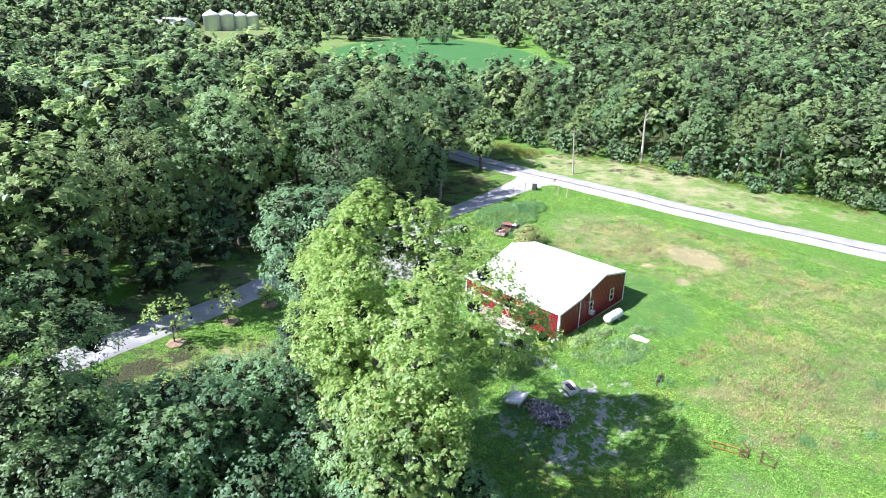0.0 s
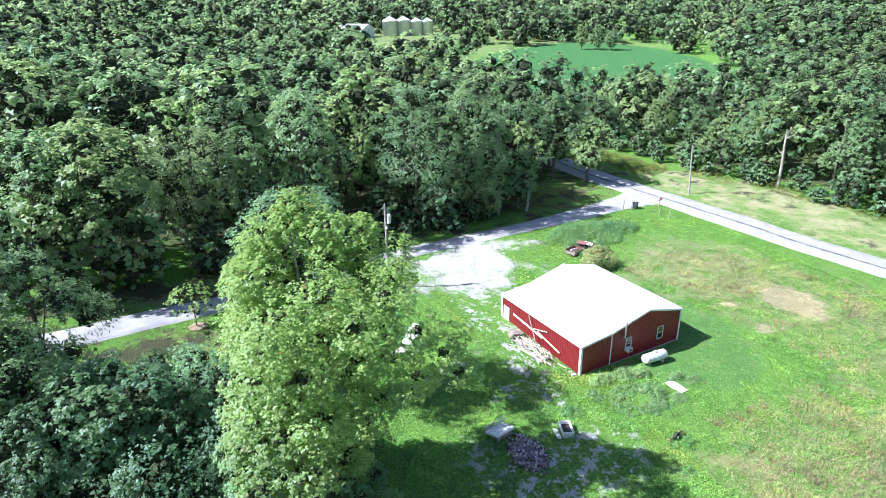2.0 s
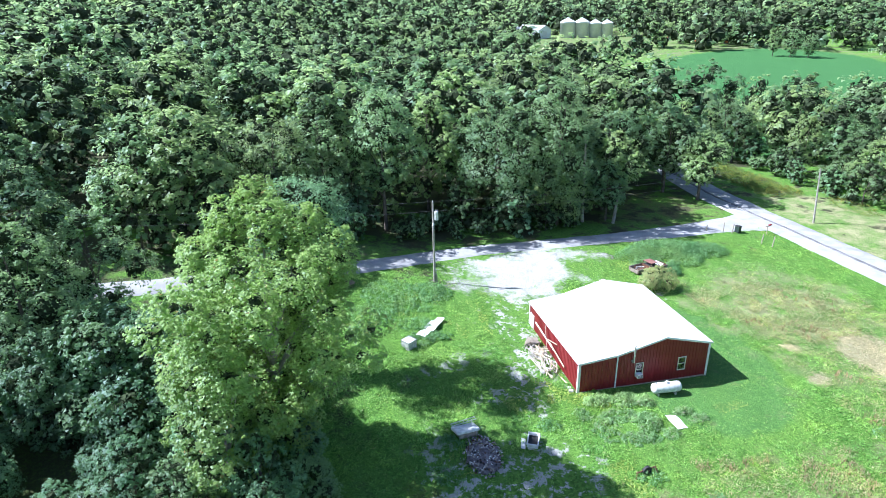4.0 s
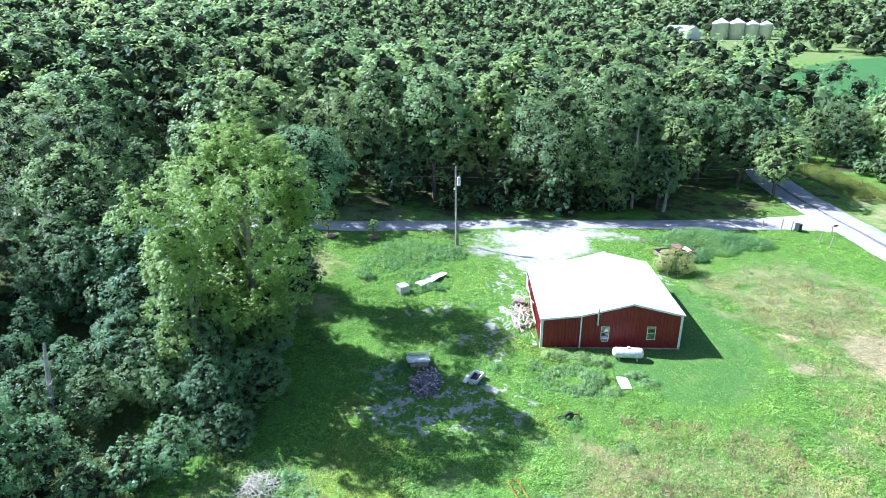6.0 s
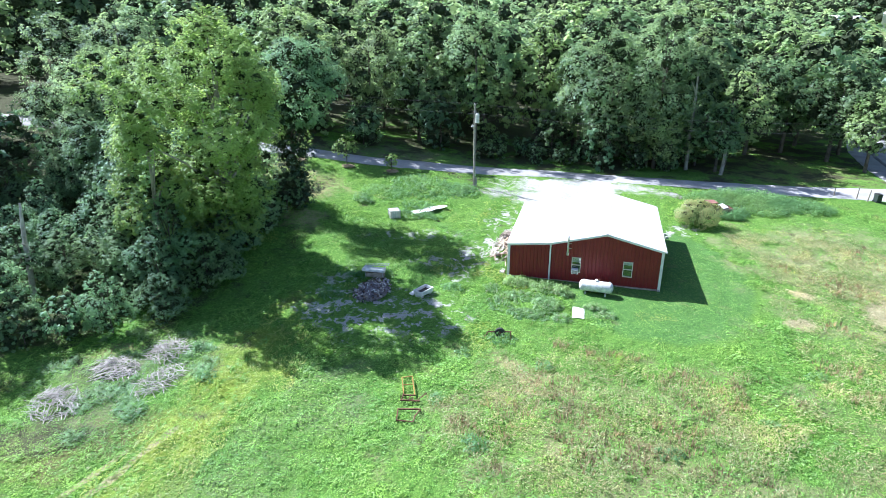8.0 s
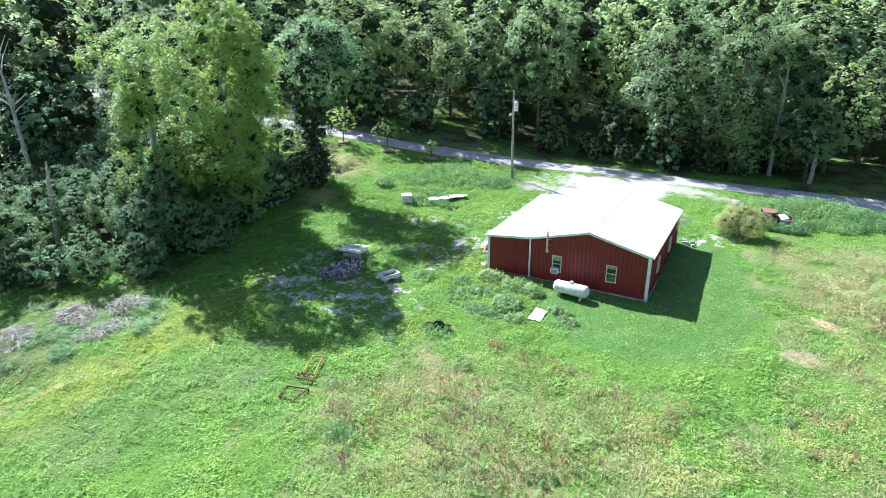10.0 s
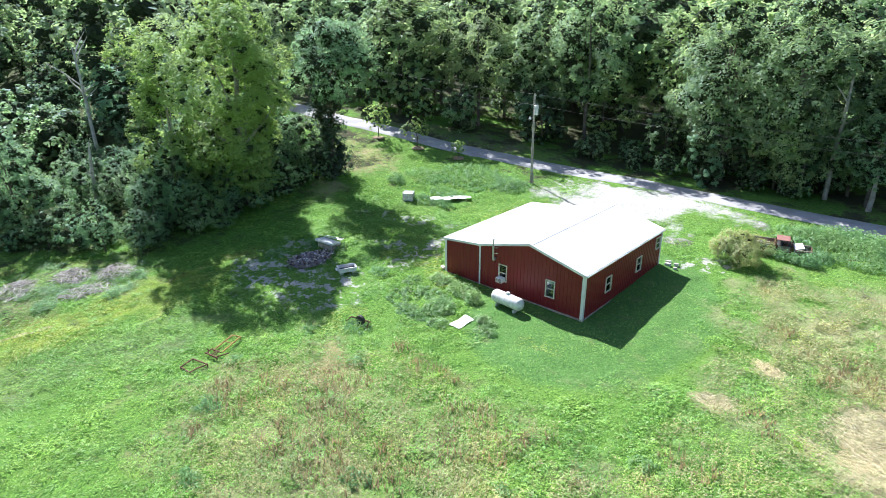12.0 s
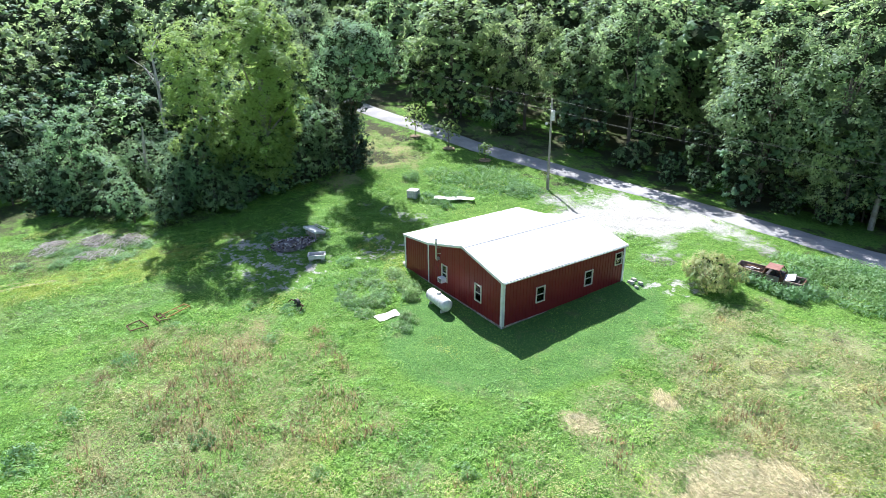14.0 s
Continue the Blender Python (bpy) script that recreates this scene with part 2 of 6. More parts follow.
    soil = k.mix(k.ramp(n3, 0.3, 0.7), (0.47, 0.46, 0.44), (0.61, 0.60, 0.58))
    soil = k.mix(k.ramp(fine, 0.4, 0.65, 0, 0.5), soil, (0.30, 0.28, 0.24))
    for cx, cy, rx, ry, turn, wob, share in SOIL:
        b = k.math("MULTIPLY", k.blob(p, cx, cy, rx, ry, turn, w2 if wob else w1, 0.3), share)
        b = k.math("MULTIPLY", b, k.ramp(patchy, 0.52, 0.56) if wob else k.ramp(n3, 0.36, 0.52, 0.75, 1.0))
        col = k.mix(b, col, soil)
    # the crop field far off
    b = k.blob(p, *FIELD, k.math("MULTIPLY", w1, 0.06), 0.03)
    col = k.mix(b, col, k.mix(n1, (0.052, 0.150, 0.048), (0.068, 0.18, 0.056)))
    h = k.math("ADD", k.math("MULTIPLY", n3, 0.6), k.math("MULTIPLY", fine, 0.25))
    return k.principled(col, 0.95, 0, k.bump(h, 0.3, 1.0), 0.1)


def road_material():
    k = Nodes("pale_gravel_road")
    p = k.pos()
    n1, n2 = k.noise(p, 0.5, 4), k.noise(p, 6, 4, 0.7)
    col = k.mix(k.ramp(n1, 0.35, 0.65), (0.31, 0.31, 0.31), (0.41, 0.41, 0.405))
    col = k.mix(k.ramp(n2, 0.4, 0.7, 0, 0.5), col, (0.28, 0.275, 0.27))
    return k.principled(col, 0.95, 0, k.bump(n2, 0.02), 0.2)


MEADOWS = [
    (9.0, -18.6, 10.5, 7.0, 12, (0.290, 0.275, 0.140)),
    (31.0, 2.0, 10.0, 17.0, 8, (0.235, 0.295, 0.125)),
    (29.0, 10.0, 8.5, 7.0, 0, (0.33, 0.34, 0.17)),
    (30.0, -25.0, 14.0, 12.0, 0, (0.20, 0.23, 0.10)),
    (62.0, 22.0, 9.0, 27.0, 6, (0.40, 0.37, 0.21)),
    # junction corner: brown-green grass, dulled to stand for the trees' shade
    (30.0, 44.0, 12.0, 8.0, 0, (0.175, 0.165, 0.075)),
    (-27.5, 14.0, 6.0, 5.0, 10, (0.42, 0.37, 0.19)),
    (-24.0, 12.0, 4.5, 3.5, 0, (0.40, 0.36, 0.18)),
    # verge north of the lane: dry tone, dulled for the wood's shade
    (-24.0, 29.0, 15.0, 3.6, 22, (0.190, 0.180, 0.115)),
    (-20.0, -27.0, 7.0, 3.0, 30, (0.20, 0.18, 0.08)),
    (-14.8, -22.0, 2.7, 11.5, 2, (0.275, 0.370, 0.062)),
    (-9.3, -24.5, 3.0, 8.0, -12, (0.185, 0.255, 0.105)),
    (-22.6, -21.5, 4.2, 5.5, -35, (0.215, 0.255, 0.135)),
    (-25.0, -18.6, 1.8, 0.9, 30, (0.40, 0.32, 0.16)),
    (4.3, -14.6, 2.6, 1.6, -10, (0.40, 0.33, 0.17)),
    (190.0, 400.0, 190.0, 110.0, 40, (0.20, 0.20, 0.11)),
    (232.0, 262.0, 75.0, 40.0, 50, (0.21, 0.21, 0.12)),
]
STRAW = [(31.2, -0.4, 3.1, 5.0, -12), (22.7, -2.7, 1.2, 0.8, 15), (24.0, 2.6, 0.9, 0.7, 0), (-22.0, 4.5, 2.5, 2.0, 0), (-16.0, -28.0, 0.24, 3.2, -11), (-17.4, -29.5, 0.2, 2.6, -11)]
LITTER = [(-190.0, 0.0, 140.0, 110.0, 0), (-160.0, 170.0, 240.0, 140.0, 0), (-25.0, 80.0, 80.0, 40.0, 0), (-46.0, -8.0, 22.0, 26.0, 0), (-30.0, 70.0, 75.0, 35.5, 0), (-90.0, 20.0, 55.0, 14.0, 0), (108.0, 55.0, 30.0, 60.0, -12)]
BAND = (-14.8, -22.0, 2.9, 12.0, 2)
MOWN = (12.0, 3.0, 8.4, 11.3, 0)
SOIL = [
    (3.0, 23.5, 6.5, 6.0, 0, 0, 0.95), (6.5, 28.0, 7.0, 2.8, 0, 0, 0.95), (-3.5, 26.5, 3.0, 2.4, 0, 1, 0.7), (1.0, 16.5, 4.5, 3.0, 20, 1, 0.8),
    (-1.8, 8.5, 1.6, 6.5, 8, 1, 0.85), (-3.8, 2.5, 1.8, 5.0, -10, 1, 0.85), (-6.5, 1.5, 2.8, 1.2, 20, 1, 0.7), (-5.5, -8.5, 3.4, 3.4, 0, 1, 1.0),
    (-10.5, -9.5, 4.6, 3.4, 10, 1, 1.0), (-13.5, -5.0, 2.0, 3.0, 0, 1, 0.6), (15.8, 14.6, 2.2, 1.3, 15, 1, 0.9), (-10.0, 6.0, 4.5, 1.0, 25, 1, 0.6),
]
FIELD = (165.0, 180.0, 140.0, 60.0, 50.0)
GROUND = ground_material()
ROAD = road_material()

# ---------------------------------------------------------------- terrain
def soft(v, w):
    return w * np.logaddexp(0, np.asarray(v, float) / w)


def ground_z(x, y):
    """Height of the land: level round the barn, rising to the west bank and to far hills."""
    x, y = np.asarray(x, float), np.asarray(y, float)
    west = 9.0 * np.tanh(0.18 * soft(-(x + 8), 3) / 9.0) / (1 + np.exp(-y / 6))
    east = 1.6 * np.tanh(0.03 * soft(x - 8, 4) / 1.6)
    # the far rise is sized so trees reach the top of the camera's view
    r = np.clip((np.hypot(x, y - 20) - 130) / 800, 0, 1)
    roll = 0.05 * np.sin(x * 0.31 + 1.7 * np.sin(y * 0.23)) + 0.04 * np.sin(y * 0.47 + x * 0.11)
    return 0.88 * np.tanh(y / 22) + west - east + 20 * r * r * (3 - 2 * r) + roll * np.clip(np.hypot(x - 6, y - 6) / 20 - 0.4, 0, 1)


def gz(x, y):
    return float(ground_z(x, y))


# ---------------------------------------------------------------- mesh helpers
def mesh_of(name, verts, faces, smooth=False):
    me = bpy.data.meshes.new(name)
    me.from_pydata([tuple(v) for v in verts], [], [tuple(f) for f in faces])
    if smooth:
        me.polygons.foreach_set("use_smooth", [True] * len(me.polygons))
    me.update()
    return me


def quads_mesh(name, verts, faces):
    """A mesh from arrays of points (n, 3) and faces (m, k)."""
    verts, faces = np.asarray(verts, np.float32), np.asarray(faces, np.int32)
    me = bpy.data.meshes.new(name)
    m, k = faces.shape
    me.vertices.add(len(verts))
    me.vertices.foreach_set("co", verts.ravel())
    me.loops.add(m * k)
    me.loops.foreach_set("vertex_index", faces.ravel())
    me.polygons.add(m)
    me.polygons.foreach_set("loop_start", np.arange(0, m * k, k, dtype=np.int32))
    me.update(calc_edges=True)
    return me


def part(name, geo, material, parent=None, label="", smooth=False):
    """One mesh object from a bmesh or a mesh, under a thing or a part."""
    if isinstance(geo, bmesh.types.BMesh):
        me = bpy.data.meshes.new(name)
        geo.to_mesh(me)
        geo.free()
    else:
        me = geo
    if smooth:
        me.polygons.foreach_set("use_smooth", [True] * len(me.polygons))
    if not me.materials:
        me.materials.append(material)
    ob = new(name, me)
    if parent is not None:
        ob.parent = parent
    if label:
        ob["label"] = label
    return ob


def thing(name, x, y, z, turn=0, label="", category="", group="", kind=""):
    ob = new(name)
    ob.matrix_world = pose(x, y, z, 0, 0, turn)
    ob.empty_display_size = 0.2
    return tagged(ob, label, category, group, kind)


def box(bm, cx, cy, cz, sx, sy, sz, rot=(0, 0, 0), bevel=0.0):
    m = pose(cx, cy, cz, *rot) @ Matrix.Diagonal((sx, sy, sz, 1))
    made = bmesh.ops.create_cube(bm, size=1, matrix=m)
    if bevel:
        edges = list({e for v in made["verts"] for e in v.link_edges})
        bmesh.ops.bevel(bm, geom=edges, offset=bevel, segments=2, affect="EDGES", profile=0.5)
    return bm


def boxed(*args, **kw):
    return box(bmesh.new(), *args, **kw)


def rod(bm, a, b, r0, r1=None, sides=8):
    """A tapered round bar from a to b."""
    a, b = Vector(a), Vector(b)
    d = b - a
    m = Matrix.Translation((a + b) / 2) @ d.to_track_quat("Z", "Y").to_matrix().to_4x4()
    bmesh.ops.create_cone(bm, cap_ends=True, segments=sides, radius1=r0, radius2=r0 if r1 is None else r1, depth=d.length, matrix=m)
    return bm


def rodded(*args, **kw):
    return rod(bmesh.new(), *args, **kw)


def bar(bm, a, b, w, h):
    """A square bar from a to b."""
    a, b = Vector(a), Vector(b)
    d = b - a
    m = Matrix.Translation((a + b) / 2) @ d.to_track_quat("Z", "Y").to_matrix().to_4x4() @ Matrix.Diagonal((w, h, d.length, 1))
    bmesh.ops.create_cube(bm, size=1, matrix=m)
    return bm


def tube(points, radii, sides=7):
    """Points and faces of a bent tapered tube, as arrays."""
    pts = np.array(points, float)
    verts, faces = [], []
    for i, (q, r) in enumerate(zip(pts, radii)):
        d = pts[min(i + 1, len(pts) - 1)] - pts[max(i - 1, 0)]
        d /= np.linalg.norm(d) + 1e-9
        u = np.cross(d, (0.3, 1, 0.1))
        u /= np.linalg.norm(u) + 1e-9
        v = np.cross(d, u)
        a = np.arange(sides) * 2 * np.pi / sides
        verts += list(q + r * (np.cos(a)[:, None] * u + np.sin(a)[:, None] * v))
        if i:
            o = (i - 1) * sides
            faces += [(o + s, o + (s + 1) % sides, o + sides + (s + 1) % sides, o + sides + s) for s in range(sides)]
    return np.array(verts), np.array(faces)


# ---------------------------------------------------------------- ground
LANE = [(-120, 16), (-80, 16.5), (-56, 17.6), (-41, 19.7), (-31, 22.0), (-22, 24.6), (-14, 28.3), (-7.8, 31.0), (-1.7, 32.0), (6.5, 32.5), (20, 32.8), (34, 34.2), (42, 35.0), (48, 35.4)]
MAIN = [(66, -90), (58, -35), (54.4, -18), (50.8, 0), (49.4, 8), (48.6, 18), (48.2, 28), (47.8, 38), (47.4, 48), (48.6, 60), (53, 76), (60, 95)]


def axis(lo, hi, step, far, sign):
    out, s = [], step
    v = hi if sign > 0 else lo
    while abs(v) < far:
        s *= 1.16
        v += sign * s
        out.append(v)
    return out


def lumps(x, y, cell, seed):
    """Smooth random bumps of that cell size, between -1 and 1."""
    table = np.random.default_rng(seed).uniform(-1, 1, (64, 64))
    u, v = x / cell, y / cell
    i, j = np.floor(u).astype(int), np.floor(v).astype(int)
    fu, fv = u - i, v - j
    fu, fv = fu * fu * (3 - 2 * fu), fv * fv * (3 - 2 * fv)
    g = lambda a, b: table[a % 64, b % 64]
    return (g(i, j) * (1 - fu) + g(i + 1, j) * fu) * (1 - fv) + (g(i, j + 1) * (1 - fu) + g(i + 1, j + 1) * fu) * fv


gxs = sorted(axis(-40, 58, 1.1, 2600, -1)) + list(np.arange(-40, 58.1, 0.45)) + axis(-40, 58, 1.1, 2600, 1)
gys = sorted(axis(-46, 38, 1.1, 2600, -1)) + list(np.arange(-46, 38.1, 0.45)) + axis(-46, 38, 1.1, 2600, 1)
GX, GY = np.meshgrid(gxs, gys)


def hummocks(x, y):
    return (0.10 * lumps(x, y, 1.3, 1) + 0.075 * lumps(x, y, 0.6, 2)) * np.clip((np.hypot(x - 6.3, (y - 6.1) * 1.04) - 8) / 3, 0.25, 1) * level_by_road(x, y)


def level_by_road(x, y):
    """0 on the roads, 1 well away from them."""
    a = np.abs(y - np.interp(x, [p[0] for p in LANE], [p[1] for p in LANE])) - 2.4
    b = np.abs(x - np.interp(y, [p[1] for p in MAIN], [p[0] for p in MAIN])) - 4.2
    return np.clip(np.minimum(np.where(x < 48, a, b), b) / 1.5, 0, 1)


near = (GX > -41) & (GX < 59) & (GY > -47) & (GY < 39)
gv = np.stack([GX, GY, ground_z(GX, GY) + np.where(near, hummocks(GX, GY), 0)], -1).reshape(-1, 3)
nx, ny = len(gxs), len(gys)
gi = np.arange(nx * ny).reshape(ny, nx)
gf = np.stack([gi[:-1, :-1], gi[:-1, 1:], gi[1:, 1:], gi[1:, :-1]], -1).reshape(-1, 4)
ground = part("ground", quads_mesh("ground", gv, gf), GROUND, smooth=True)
tagged(ground, "uneven green pasture with dry seed-head patches and pale soil", "ground", kind="structure")


def road(name, centre, widths, material, label, lift=0.05, seed=1):
    """A strip that follows the land, with a low worn shoulder."""
    rng = np.random.default_rng(seed)
    pts, ws = [], []
    for (a, b, wa, wb) in zip(centre, centre[1:], widths, widths[1:]):
        n = max(2, int(math.dist(a, b) / 1.2))
        for i in range(n):
            f = i / n
            pts.append((a[0] + (b[0] - a[0]) * f, a[1] + (b[1] - a[1]) * f))
            ws.append(wa + (wb - wa) * f)
    pts, ws = np.array(pts), np.array(ws)
    for _ in range(6):
        pts[1:-1] = (pts[:-2] + 2 * pts[1:-1] + pts[2:]) / 4
    d = np.gradient(pts, axis=0)
    d /= np.linalg.norm(d, axis=1)[:, None]
    nrm = np.stack([-d[:, 1], d[:, 0]], 1)
    cols = np.array([-0.56, -0.5, -0.25, 0, 0.25, 0.5, 0.56])
    lifts = np.array([-0.12, lift, lift + 0.03, lift + 0.04, lift + 0.03, lift, -0.12])
    rag = rng.normal(0, 0.05, (len(pts), 2))
    verts = []
    for i in range(len(pts)):
        for c, l in zip(cols, lifts):
            off = c * ws[i] + (rag[i, 0] if c < -0.4 else rag[i, 1] if c > 0.4 else 0)
            x, y = pts[i] + nrm[i] * off
            verts.append((x, y, gz(x, y) + l))
    k = len(cols)
    faces = [(i * k + j, (i + 1) * k + j, (i + 1) * k + j + 1, i * k + j + 1) for i in range(len(pts) - 1) for j in range(k - 1)]
    ob = part(name, mesh_of(name, verts, faces, True), material)
    return tagged(ob, label, "road", kind="structure")


road("road", MAIN, [6.6] * 12, ROAD, "pale chip-sealed country road with a dark centre line", 0.05, 3)
road("road_side_lane", LANE, [3.3] * 11 + [4.4, 6.0, 10.0], ROAD, "narrow grey lane patched with shade along the wood's edge", 0.03, 4)
TAR = plain("dark_tar_line", (0.10, 0.10, 0.10), (0.22, 0.215, 0.21), 0.8, 0.9, 0, 0, 0.3, 5)
road("road_centre_line", [(x - 0.25, y) for x, y in MAIN], [0.55] * 12, TAR, "dark worn tar line along the road's middle", 0.105, 5)


def lane_y(x):
    return float(np.interp(x, [p[0] for p in LANE], [p[1] for p in LANE]))


def main_x(y):
    return float(np.interp(y, [p[1] for p in MAIN], [p[0] for p in MAIN]))

# ---------------------------------------------------------------- trees
def unit(v):
    return v / (np.linalg.norm(v, axis=-1, keepdims=True) + 1e-9)


def leaf_tris(rng, at, nrm, size):
    """Pointed sprigs, one three-cornered blade each, at the given places."""
    n = len(at)
    nrm = unit(nrm)
    u = unit(np.cross(nrm, rng.normal(size=(n, 3))))
    v = np.cross(nrm, u)
    s = size[:, None]
    q = np.stack([at - u * s * 0.5 - v * s * rng.uniform(0.25, 0.5, (n, 1)), at + u * s * rng.uniform(0.5, 0.75, (n, 1)) - nrm * s * rng.uniform(-0.1, 0.25, (n, 1)),
                  at - u * s * rng.uniform(0.1, 0.5, (n, 1)) + v * s * rng.uniform(0.3, 0.55, (n, 1))], 1)
    return q.reshape(-1, 3), np.arange(3 * n).reshape(n, 3)


def ball(detail):
    """The loose facets of a ball: centres' directions and three corners each."""
    bm = bmesh.new()
    bmesh.ops.create_icosphere(bm, subdivisions=detail, radius=1)
    tri = np.array([[v.co[:] for v in f.verts] for f in bm.faces])
    bm.free()
    return tri


BALL_COARSE, BALL_FINE = ball(1), ball(2)


def lobes_of(rng, h, base, r, count, peak=0.42, loose=0.25):
    """Centres and sizes of the clumps that make up a crown."""
    i = np.arange(count)
    u = (i + 0.5) / count + rng.normal(0, 0.03, count)
    u = np.clip(u, 0.02, 0.98)
    prof = np.sin(np.pi * u ** (math.log(0.5) / math.log(peak))) ** 0.75
    a = i * 2.39996 + rng.normal(0, 0.35, count)
    rad = r * prof * rng.uniform(0.45, 0.9, count) * (1 + rng.normal(0, loose * 0.5, count))
    c = np.stack([rad * np.cos(a), rad * np.sin(a), base + (h - base) * (0.06 + 0.86 * u)], 1)
    size = r * rng.uniform(0.22, 0.52, count) * (0.65 + 0.35 * prof) * (26 / count) ** 0.3
    return c, size


def crown_arrays(rng, centres, sizes, per, leaf, core=0.55, flat=0.85, solid=BALL_FINE, up=0.6, dome=0.45):
    """Sprays of leaves domed over each clump, and inside them loose dark facets that stand for the crown's shade. Gives
    points, faces and each face's material.
    """
    leaves, dark_cores = [], []
    squash = np.array((1, 1, flat))
    rise = np.array((0, 0, 1.0))
    k = len(solid)
    mid = solid.mean(1, keepdims=True)
    heart = np.array([np.mean(centres[:, 0]), np.mean(centres[:, 1]), np.quantile(centres[:, 2], 0.35)])
    for c, s in zip(centres, sizes):
        n = max(10, int(per * (s / np.mean(sizes)) ** 1.7))
        m = max(4, n // 13)
        d = unit(rng.normal(size=(m * 2, 3)))
        out = unit(np.array([c[0], c[1], 0.8 * s]))
        d = d[np.argsort(-(d @ out + rng.normal(0, 0.5, 2 * m)))][:m]
        spray = c + d * s * rng.uniform(0.74, 1.10, (m, 1)) * squash
        wide = s * rng.uniform(0.15, 0.34, m)
        pick = rng.integers(m, size=n)
        q = unit(rng.normal(size=(n, 3)) + d[pick] * 0.7 + rise * 0.5)
        at = spray[pick] + q * (wide[pick] * rng.uniform(0.35, 1.0, n))[:, None] * squash
        nr = q * 0.4 + d[pick] * 0.3 + unit(at - heart) * dome + rise * up + rng.normal(0, 0.30, (n, 3))
        leaves.append(leaf_tris(rng, at, nr, leaf * rng.uniform(0.55, 1.35, n))[0])
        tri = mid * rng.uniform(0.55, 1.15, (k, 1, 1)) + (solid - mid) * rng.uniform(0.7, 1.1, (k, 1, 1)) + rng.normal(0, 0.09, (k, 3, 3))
        dark_cores.append((c + tri * s * core * squash).reshape(-1, 3))
    leaves, dark_cores = np.concatenate(leaves), np.concatenate(dark_cores)
    v = np.concatenate([leaves, dark_cores])
    return v, np.arange(len(v)).reshape(-1, 3), np.repeat([0, 1], [len(leaves) // 3, len(dark_cores) // 3])


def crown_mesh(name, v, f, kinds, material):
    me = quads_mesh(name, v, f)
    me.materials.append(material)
    me.materials.append(SHADE_CORE)
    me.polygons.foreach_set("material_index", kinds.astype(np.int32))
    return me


def trunk_mesh(name, rng, h, r, centres, limbs, material, lean=0.0):
    vs, fs, o = [], [], 0
    mid = np.array([[0, 0, -0.4], [lean * 0.2, 0.1, h * 0.25], [lean * 0.6, -0.1, h * 0.5], [lean, 0.1, h * 0.8]])
    lines = [(mid, [r * 1.25, r * 0.9, r * 0.6, r * 0.2])]
    for c in centres[rng.permutation(len(centres))[:limbs]]:
        z = c[2] * rng.uniform(0.45, 0.7)
        a = np.array([lean * z / h, 0, z])
        lines.append((np.array([a, (a + c) / 2 + (0, 0, 0.1 * h * rng.uniform(-0.2, 0.5)), c]), [r * 0.42, r * 0.25, r * 0.08]))
    for pts, rad in lines:
        v, f = tube(pts, rad, 6)
        vs.append(v), fs.append(f + o)
        o += len(v)
    me = quads_mesh(name, np.concatenate(vs), np.concatenate(fs))
    me.materials.append(material)
    return me


TREE_KINDS = []


def tree_kind(seed, h, base, r, count, per, leaf, material, bark=BARK, trunk=0.22, limbs=6, peak=0.42, lean=0.3, loose=0.25, core=0.48):
    rng = np.random.default_rng(seed)
    c, s = lobes_of(rng, h, base, r, count, peak, loose)
    c[:, 0] += lean * c[:, 2] / h
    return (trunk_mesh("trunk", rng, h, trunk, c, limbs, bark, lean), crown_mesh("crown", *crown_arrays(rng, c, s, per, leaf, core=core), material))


def plant_tree(kind, x, y, scale, turn, label, category="tree", group="", name="tree", sink=0.0, tall=1.0):
    root = thing(name, x, y, gz(x, y) - sink, turn, label, category, group)
    root.scale = (scale, scale, scale * tall)
    for nm, me in zip(("trunk", "crown"), kind):
        ob = new(nm, me)
        ob.parent = root
    return root


WOOD_NEAR = [tree_kind(10 + i, h, b, r, n, 520, 0.235, LEAF, peak=pk) for i, (h, b, r, n, pk) in enumerate(
    [(17, 1.2, 5.2, 20, 0.5), (19, 1.6, 4.8, 22, 0.52), (15, 0.8, 5.4, 20, 0.45), (18, 1.4, 5.8, 24, 0.5), (13, 0.6, 4.2, 18, 0.42), (20, 2.0, 5.4, 24, 0.55)])]
WOOD_MID = [tree_kind(30 + i, h, b, r, n, 300, 0.36, LEAF, peak=pk) for i, (h, b, r, n, pk) in enumerate(
    [(17, 1.2, 5.4, 20, 0.5), (19, 1.6, 5.0, 20, 0.52), (15, 0.8, 5.4, 18, 0.45), (18, 1.4, 5.8, 22, 0.5), (14, 0.6, 4.6, 18, 0.42)])]
WOOD_TALL = [tree_kind(160 + i, h, b, r, n, 520, 0.235, LEAF, peak=0.55, trunk=0.24) for i, (h, b, r, n) in enumerate(
    [(18, 4.6, 5.0, 22), (16.5, 4.0, 5.2, 22), (19, 5.2, 4.8, 22)])]
WOOD_LOW = [tree_kind(20 + i, h, 0.3, r, n, 400, 0.165, LEAF_SHRUB, peak=pk, trunk=0.12) for i, (h, r, n, pk) in enumerate(
    [(9.5, 3.2, 22, 0.45), (8.0, 3.4, 22, 0.42), (11.0, 3.4, 24, 0.5), (7.0, 2.8, 18, 0.4)])]
SHRUBS = [tree_kind(50 + i, h, 0.1, r, n, 130, 0.19, LEAF_SHRUB, trunk=0.06, limbs=4, peak=0.4, core=0.6) for i, (h, r, n) in enumerate(
    [(3.6, 1.9, 14), (2.6, 1.7, 12), (4.6, 2.0, 16)])]

frng = np.random.default_rng(5)


